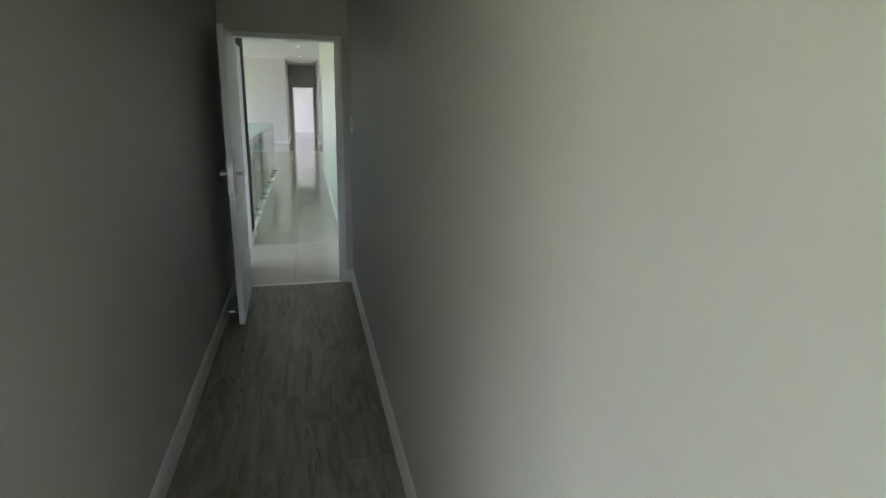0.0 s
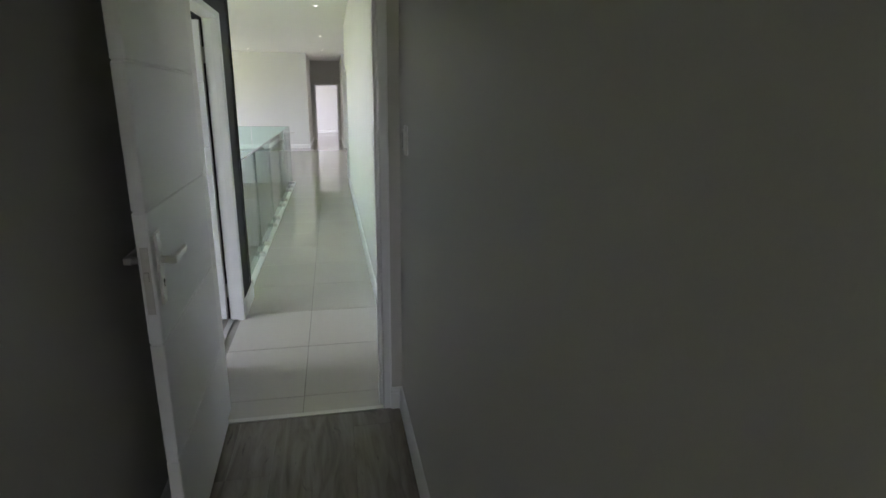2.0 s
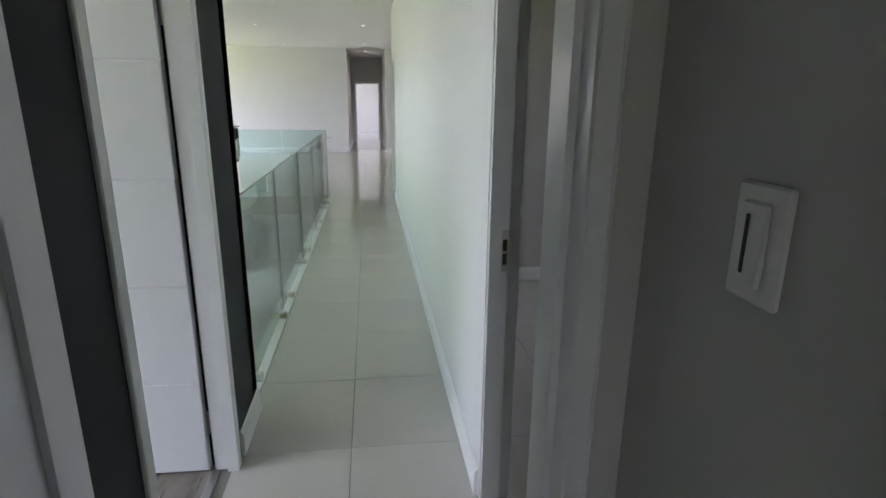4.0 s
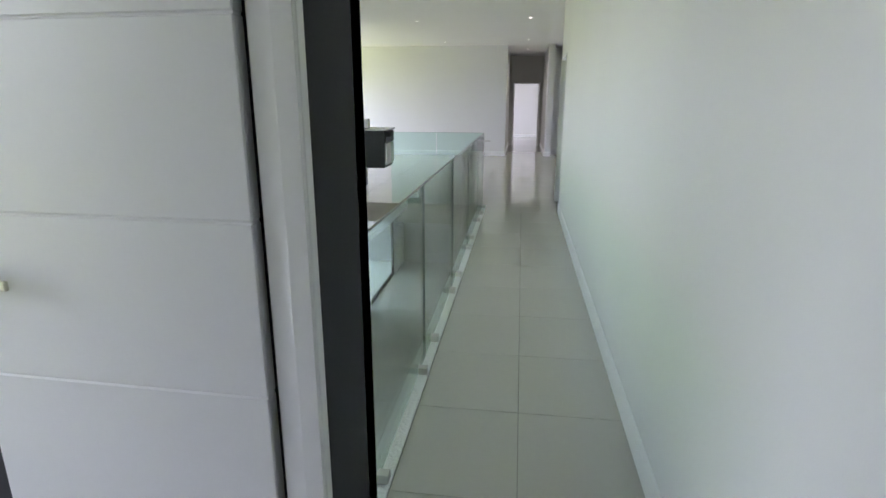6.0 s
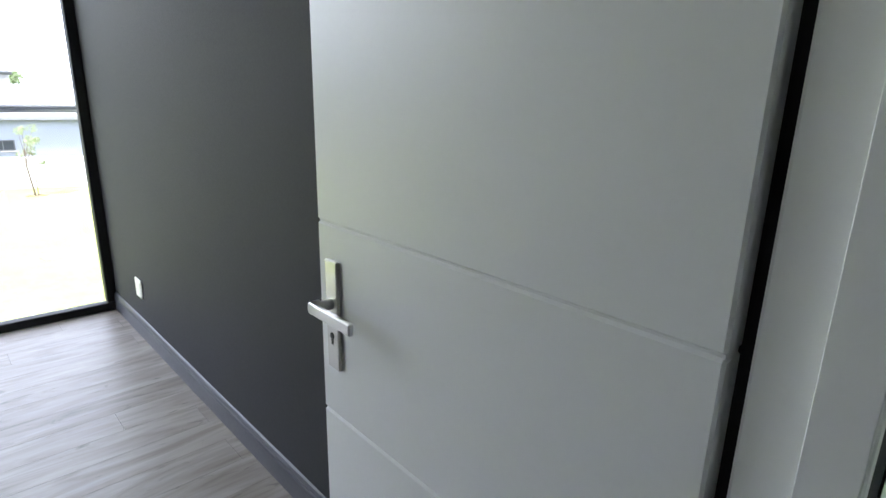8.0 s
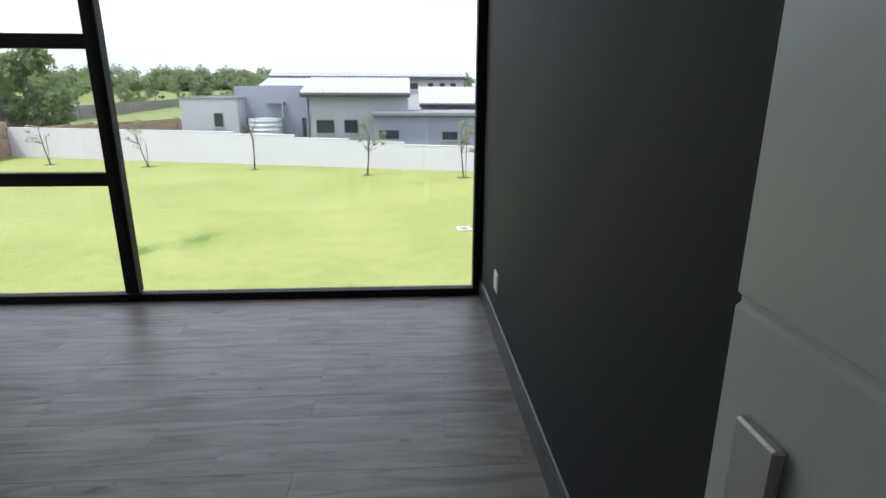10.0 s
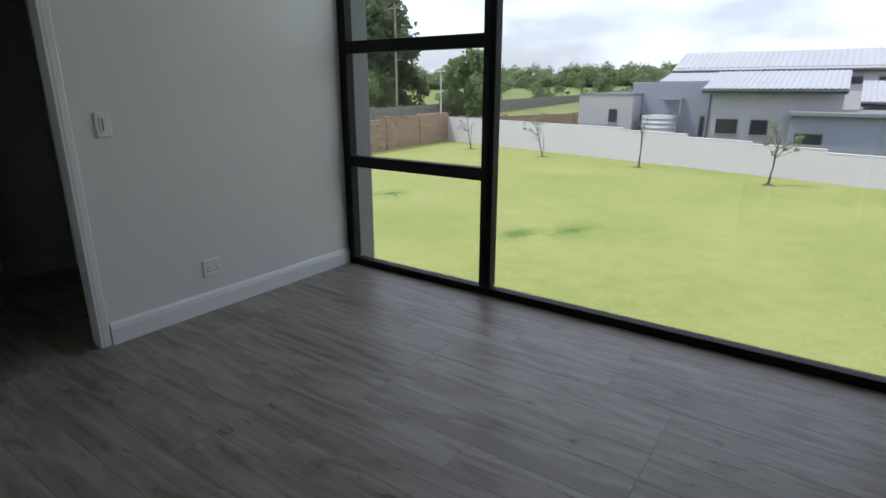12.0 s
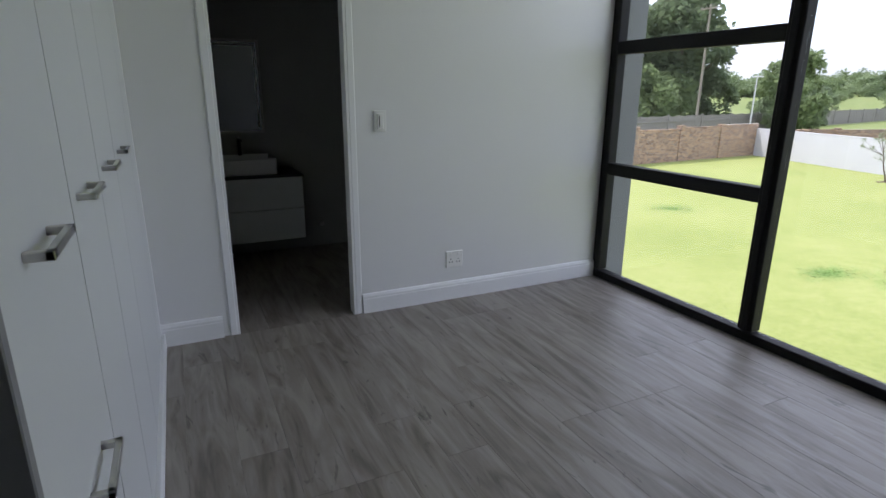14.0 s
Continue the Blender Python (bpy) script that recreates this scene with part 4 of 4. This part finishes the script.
part("rear_block", B(-54, -48.2, 2.4, 12, GZ, 0.3), EXTG, h1)
sheet_roof(h1, -47.6, -52, 2.2, 12.5, 0.55, 1.9, ROOF)
part("canopy", B(-43, -42.2, -9.1, -7.7, 0.6, 0.72), EXTD, h1)
part("canopy_post", B(-42.35, -42.2, -7.85, -7.7, -0.3, 0.6), EXTD, h1)
tk = thing("water_tank", "ribbed pale metal water tank behind the wall", "water tank")
tb = bmesh.new()
for i in range(9):
    cyl(tb, -41.6, -8.9, GZ + i * 0.31, GZ + i * 0.31 + 0.17, 1.12, 1.16, n=40)
    cyl(tb, -41.6, -8.9, GZ + i * 0.31 + 0.17, GZ + i * 0.31 + 0.31, 1.16, 1.12, n=40)
part("tank_body", tb, TANK, tk)
part("lid", cyl(bmesh.new(), -41.6, -8.9, GZ + 2.79, GZ + 2.86, 1.14, 0.5, n=40), TANK, tk)
h2 = thing("long_house", "long pale building with a grey metal roof", "house")
part("wall", B(-72, -64, -13.4, 7.5, GZ, 2.95), EXTG, h2)
sheet_roof(h2, -63.5, -68.5, -13.6, 7.7, 3.1, 5.0, ROOF, 0.5)
part("gable", B(-68.5, -64, -13.3, 7.4, 2.95, 3.4), EXTG, h2)
for a, b in ((1.3, 2.4), (3.5, 4.1), (4.8, 5.4), (6.0, 6.6)):
    house_window(h2, -64, a, b, 1.8, 2.45)
part("porch", B(-63.9, -62.5, 0.6, 7.9, GZ, 1.2), PLASTER, h2)
for i, (x, y, w, h) in enumerate(((-150, -42, 16, 1.6), (-170, -24, 12, 3.0), (-120, -9, 6, 2.2))):
    fh = thing("distant_house", "small far house with a dark roof", "house", pose(x, y, land(x)), "far houses")
    part("wall", B(-3, 3, -w / 2, w / 2, 0, h + 0.6), PLASTER if i else EXTD, fh)
    rb = bmesh.new()
    vs = [rb.verts.new(v) for v in ((-3.5, -w / 2 - 0.5, h + 0.6), (3.5, -w / 2 - 0.5, h + 0.6), (0, -w / 2 + 1.5, h + 2.4), (-3.5, w / 2 + 0.5, h + 0.6), (3.5, w / 2 + 0.5, h + 0.6), (0, w / 2 - 1.5, h + 2.4))]
    for f in ((0, 1, 2), (3, 5, 4), (0, 2, 5, 3), (1, 4, 5, 2), (0, 3, 4, 1)):
        rb.faces.new([vs[k] for k in f])
    bmesh.ops.recalc_face_normals(rb, faces=rb.faces[:])
    part("roof", rb, ROOFD if i != 1 else BRICK, fh)


# ---- trees ----
def leaf_cloud(clumps, per, size, rnd):
    """Leaf blades scattered through clumps (x, y, z, radius)."""
    verts, faces = [], []
    for cx, cy, cz, r in clumps:
        for _ in range(per):
            d = Vector((rnd.gauss(0, 1), rnd.gauss(0, 1), rnd.gauss(0, 0.8)))
            d = d.normalized() * r * rnd.uniform(0.35, 1.08) ** 0.7
            p = Vector((cx, cy, cz)) + d
            a = Vector((rnd.gauss(0, 1), rnd.gauss(0, 1), rnd.gauss(0, 1))).normalized()
            c = a.orthogonal().normalized()
            s = size * rnd.uniform(0.6, 1.4)
            k = len(verts)
            verts += [p - a * s, p + c * s * 0.55, p + a * s, p - c * s * 0.55]
            faces.append((k, k + 1, k + 2, k + 3))
    me = bpy.data.meshes.new("crown")
    me.from_pydata([tuple(v) for v in verts], [], faces)
    return me


def big_tree(name, label, m, height, spread, seed, material, n=26, per=110, low=0.25):
    rnd = random.Random(seed)
    ob = thing(name, label, "tree", m)
    b = stick(bmesh.new(), (0, 0, 0), (0.1, 0, height * 0.45), height * 0.035, height * 0.02)
    clumps = []
    for i in range(n):
        a, t = rnd.uniform(0, 6.283), rnd.random()
        z = height * (low + (0.95 - low) * t)
        rr = spread * math.sqrt(max(0.05, 1 - (2 * (t - 0.45)) ** 2)) * rnd.uniform(0.3, 1.0)
        c = (rr * math.cos(a), rr * math.sin(a), z)
        clumps.append((*c, spread * rnd.uniform(0.22, 0.42)))
        if i % 3 == 0:
            stick(b, (0.05, 0, height * rnd.uniform(0.2, 0.45)), c, height * 0.012, height * 0.004, 5)
    part("trunk", b, BARK, ob)
    me = leaf_cloud(clumps, per, spread * 0.075, rnd)
    me.materials.append(material)
    c = new("crown", me)
    c.parent = ob
    return ob


def young_tree(m, height, seed, leaves, lean):
    rnd = random.Random(seed)
    ob = thing("young_tree", "slender young tree with sparse leaves and bare soil ring", "tree", m, "young trees along the wall")
    b = bmesh.new()
    pts = [Vector((0, 0, 0))]
    for i in range(5):
        pts.append(pts[-1] + Vector((lean[0] * 0.1 + rnd.uniform(-0.05, 0.05), lean[1] * 0.1 + rnd.uniform(-0.05, 0.05), height * 0.13)))
    for i, (p, q) in enumerate(zip(pts, pts[1:])):
        stick(b, p, q, 0.045 - 0.005 * i, 0.04 - 0.005 * i)
    stick(b, (0.12, 0.1, 0), (0.14, 0.12, height * 0.55), 0.02, 0.02)
    clumps = []
    for i in range(11):
        s = pts[rnd.randint(3, 5)]
        e = s + Vector((rnd.uniform(-0.5, 0.5) + lean[0] * 0.3, rnd.uniform(-0.7, 0.7) + lean[1] * 0.4, rnd.uniform(0.1, height * 0.36)))
        stick(b, s, e, 0.016, 0.006, 5)
        clumps.append((*e, rnd.uniform(0.13, 0.26)))
    part("trunk", b, BARK, ob)
    if leaves:
        me = leaf_cloud(clumps, leaves, 0.06, rnd)
        me.materials.append(LEAFY)
        c = new("crown", me)
        c.parent = ob
    s = bmesh.new()
    for i in range(30):
        a, r = rnd.uniform(0, 6.28), rnd.uniform(0, 0.42)
        bmesh.ops.create_icosphere(s, subdivisions=1, radius=rnd.uniform(0.05, 0.13), matrix=Matrix.Translation((r * math.cos(a), r * math.sin(a), 0.0)) @ Matrix.Diagonal((1, 1, 0.35, 1)))
    part("soil_ring", s, SOIL, ob)


young_tree(pose(-38.3, -22.1, GZ), 3.4, 11, 16, (0, -0.7))
young_tree(pose(-36.9, -15.3, GZ), 2.7, 12, 26, (0, -0.9))
young_tree(pose(-35.5, -8.3, GZ), 3.6, 13, 3, (0, 0.0))
young_tree(pose(-32.8, -1.2, GZ), 3.4, 14, 40, (0, 0.3))
young_tree(pose(-31.6, 4.3, GZ), 3.6, 15, 44, (0, -0.1))

big_tree("gum_tree", "tall dark gum tree with an open crown", pose(-69, -60, GZ), 19.0, 6.4, 21, LEAFD, 60, 200, 0.34)
for i, (x, y, h, s) in enumerate(((-66, -58, 8.0, 4.4), (-76, -60, 8.5, 4.6), (-74, -44.5, 9.6, 4.4), (-82, -47, 4.5, 2.6), (-58, -55, 7.5, 4.2), (-92, -60, 4.2, 2.6), (-61, -63, 8.5, 4.6))):
    big_tree("leafy_tree", "dense green roadside tree", pose(x, y, GZ), h, s, 30 + i, LEAFD if i % 2 else LEAFL, 30, 170, 0.12)
base = [big_tree("park_tree", "rounded green park tree", pose(-165 - 9 * k, -78 + 19 * k, land(-165 - 9 * k)), (6.0, 7.2, 5.2)[k], (3.0, 3.6, 2.7)[k], 50 + k, (LEAFL, LEAFD, LEAFL)[k], 20, 90, 0.15) for k in range(3)]
rnd = random.Random(7)
for i in range(70):
    t = rnd.random()
    x = -150 - 170 * t
    ang = rnd.uniform(0.20, 0.80)
    o = copy_thing(base[i % 3], pose(x, x * math.tan(ang) * 1.0 + 4, land(x), 0, 0, rnd.uniform(0, 360)))
    k = rnd.uniform(0.35, 0.62) * (1 + 0.9 * t)
    o.scale = (k, k, k * rnd.uniform(0.8, 1.05))
far = big_tree("distant_tree", "hazy far treeline tree", pose(-360, -120, land(-360)), 9, 7, 90, LEAFL, 24, 80, 0.05)
for i in range(150):
    a = rnd.uniform(-0.1, 0.85)
    d = rnd.uniform(350, 430)
    o = copy_thing(far, pose(-d * math.cos(a), -d * math.sin(a), land(-d * math.cos(a)), 0, 0, rnd.uniform(0, 360)))
    k = rnd.uniform(0.9, 1.5)
    o.scale = (k, k, k * 0.9)


def power_pole(m, h, label):
    ob = thing("power_pole", label, "power pole", m)
    part("pole", cyl(bmesh.new(), 0, 0, 0, h, 0.16, 0.11, n=10), POLE, ob)
    part("crossarm", B(-0.06, 0.06, -1.3, 1.3, h - 0.5, h - 0.36), POLE, ob)
    for y in (-1.15, -0.5, 0.5, 1.15):
        part("insulator", cyl(bmesh.new(), 0, y, h - 0.36, h - 0.12, 0.06, 0.04, n=8), POLE, ob)


power_pole(pose(-57.6, -45.6, GZ), 14.4, "tall weathered wooden power pole with a crossarm")
power_pole(pose(-140, -24, land(-140)), 9.0, "far wooden power pole")
sl = thing("street_lamp", "pale street lamp by the road", "street lamp", pose(-63, -42.5, GZ))
part("post", cyl(bmesh.new(), 0, 0, 0, 6.6, 0.09, 0.07, n=10), PLASTER, sl)
part("lantern", B(-0.15, 0.15, -0.5, 0.7, 6.6, 6.75, bevel=0.03), PLASTER, sl)
mh = thing("manhole_cover", "pale square inspection cover set in the lawn", "manhole cover", pose(-19.5, 3.1, GZ, 0, 0, 8))
for b in ((-0.24, 0.24, -0.24, -0.17), (-0.24, 0.24, 0.17, 0.24), (-0.24, -0.17, -0.17, 0.17), (0.17, 0.24, -0.17, 0.17)):
    part("kerb", B(b[0], b[1], b[2], b[3], -0.02, 0.05), PLASTER, mh)
part("lid", B(-0.17, 0.17, -0.17, 0.17, -0.02, 0.03), CONC, mh)

# ---- floor pieces ----
meshes = {}


def piece(name, parent, w, d, h, x, y, z, material, bev):
    key = (name, round(w, 3), round(d, 3))
    if key not in meshes:
        b = B(-w / 2, w / 2, -d / 2, d / 2, -h, 0, bevel=bev)
        me = bpy.data.meshes.new(name)
        b.to_mesh(me)
        b.free()
        me.materials.append(material)
        meshes[key] = me
    o = new(name, meshes[key])
    o.location = (x, y, z)
    o.parent = parent


TS = 0.638


def tiles(parent, x0, x1, y0, y1, ox, oy):
    i0, i1 = math.floor((x0 - ox) / TS), math.ceil((x1 - ox) / TS)
    j0, j1 = math.floor((y0 - oy) / TS), math.ceil((y1 - oy) / TS)
    for i in range(i0, i1):
        for j in range(j0, j1):
            a, b = max(x0, ox + i * TS), min(x1, ox + (i + 1) * TS)
            c, d = max(y0, oy + j * TS), min(y1, oy + (j + 1) * TS)
            if b - a > 0.02 and d - c > 0.02:
                piece("tile", parent, b - a - 0.003, d - c - 0.003, 0.012, (a + b) / 2, (c + d) / 2, 0.0, TILE, 0.0008)


def planks(parent, x0, x1, y0, y1, seed):
    rnd = random.Random(seed)
    W, L = 0.184, 1.22
    i = 0
    x = x0
    while x < x1 - 0.02:
        xe = min(x + W, x1)
        y = y0 - rnd.choice((0.0, 0.31, 0.61, 0.9))
        while y < y1 - 0.01:
            a, b = max(y, y0), min(y + L, y1)
            if b - a > 0.02:
                piece("plank", parent, xe - x - 0.0008, b - a - 0.0008, 0.008, (x + xe) / 2, (a + b) / 2, 0.0, WOOD, 0.0006)
            y += L
        x = xe


fl = bpy.data.objects
tiles(fl["floor_corridor"], GX + 0.064, RW, 0.02, 8.30, -0.016, 2.111)
tiles(fl["floor_landing_edge"], -3.9, RW, 8.30, 8.955, -0.016, 2.111)
tiles(fl["floor_landing"], -3.9, 1.15, 8.955, 15.9, -0.016, 2.111)
tiles(fl["floor_landing"], -0.50, 0.60, 15.9, 19.72, -0.016, 2.111)
tiles(fl["floor_side_room"], RW + 0.0, 3.6, 0.0, 3.75, 0.42, 0.2)
planks(fl["floor_bedroom"], -4.68, LW - 0.087, BY, DY, 1)
planks(fl["floor_bedroom"], -3.32, -1.5, -3.80, BY, 2)
planks(fl["floor_passage_strip"], LW, RW, -3.80, -0.012, 3)
planks(fl["floor_passage"], -2.2, RW, -8.2, -3.80, 4)
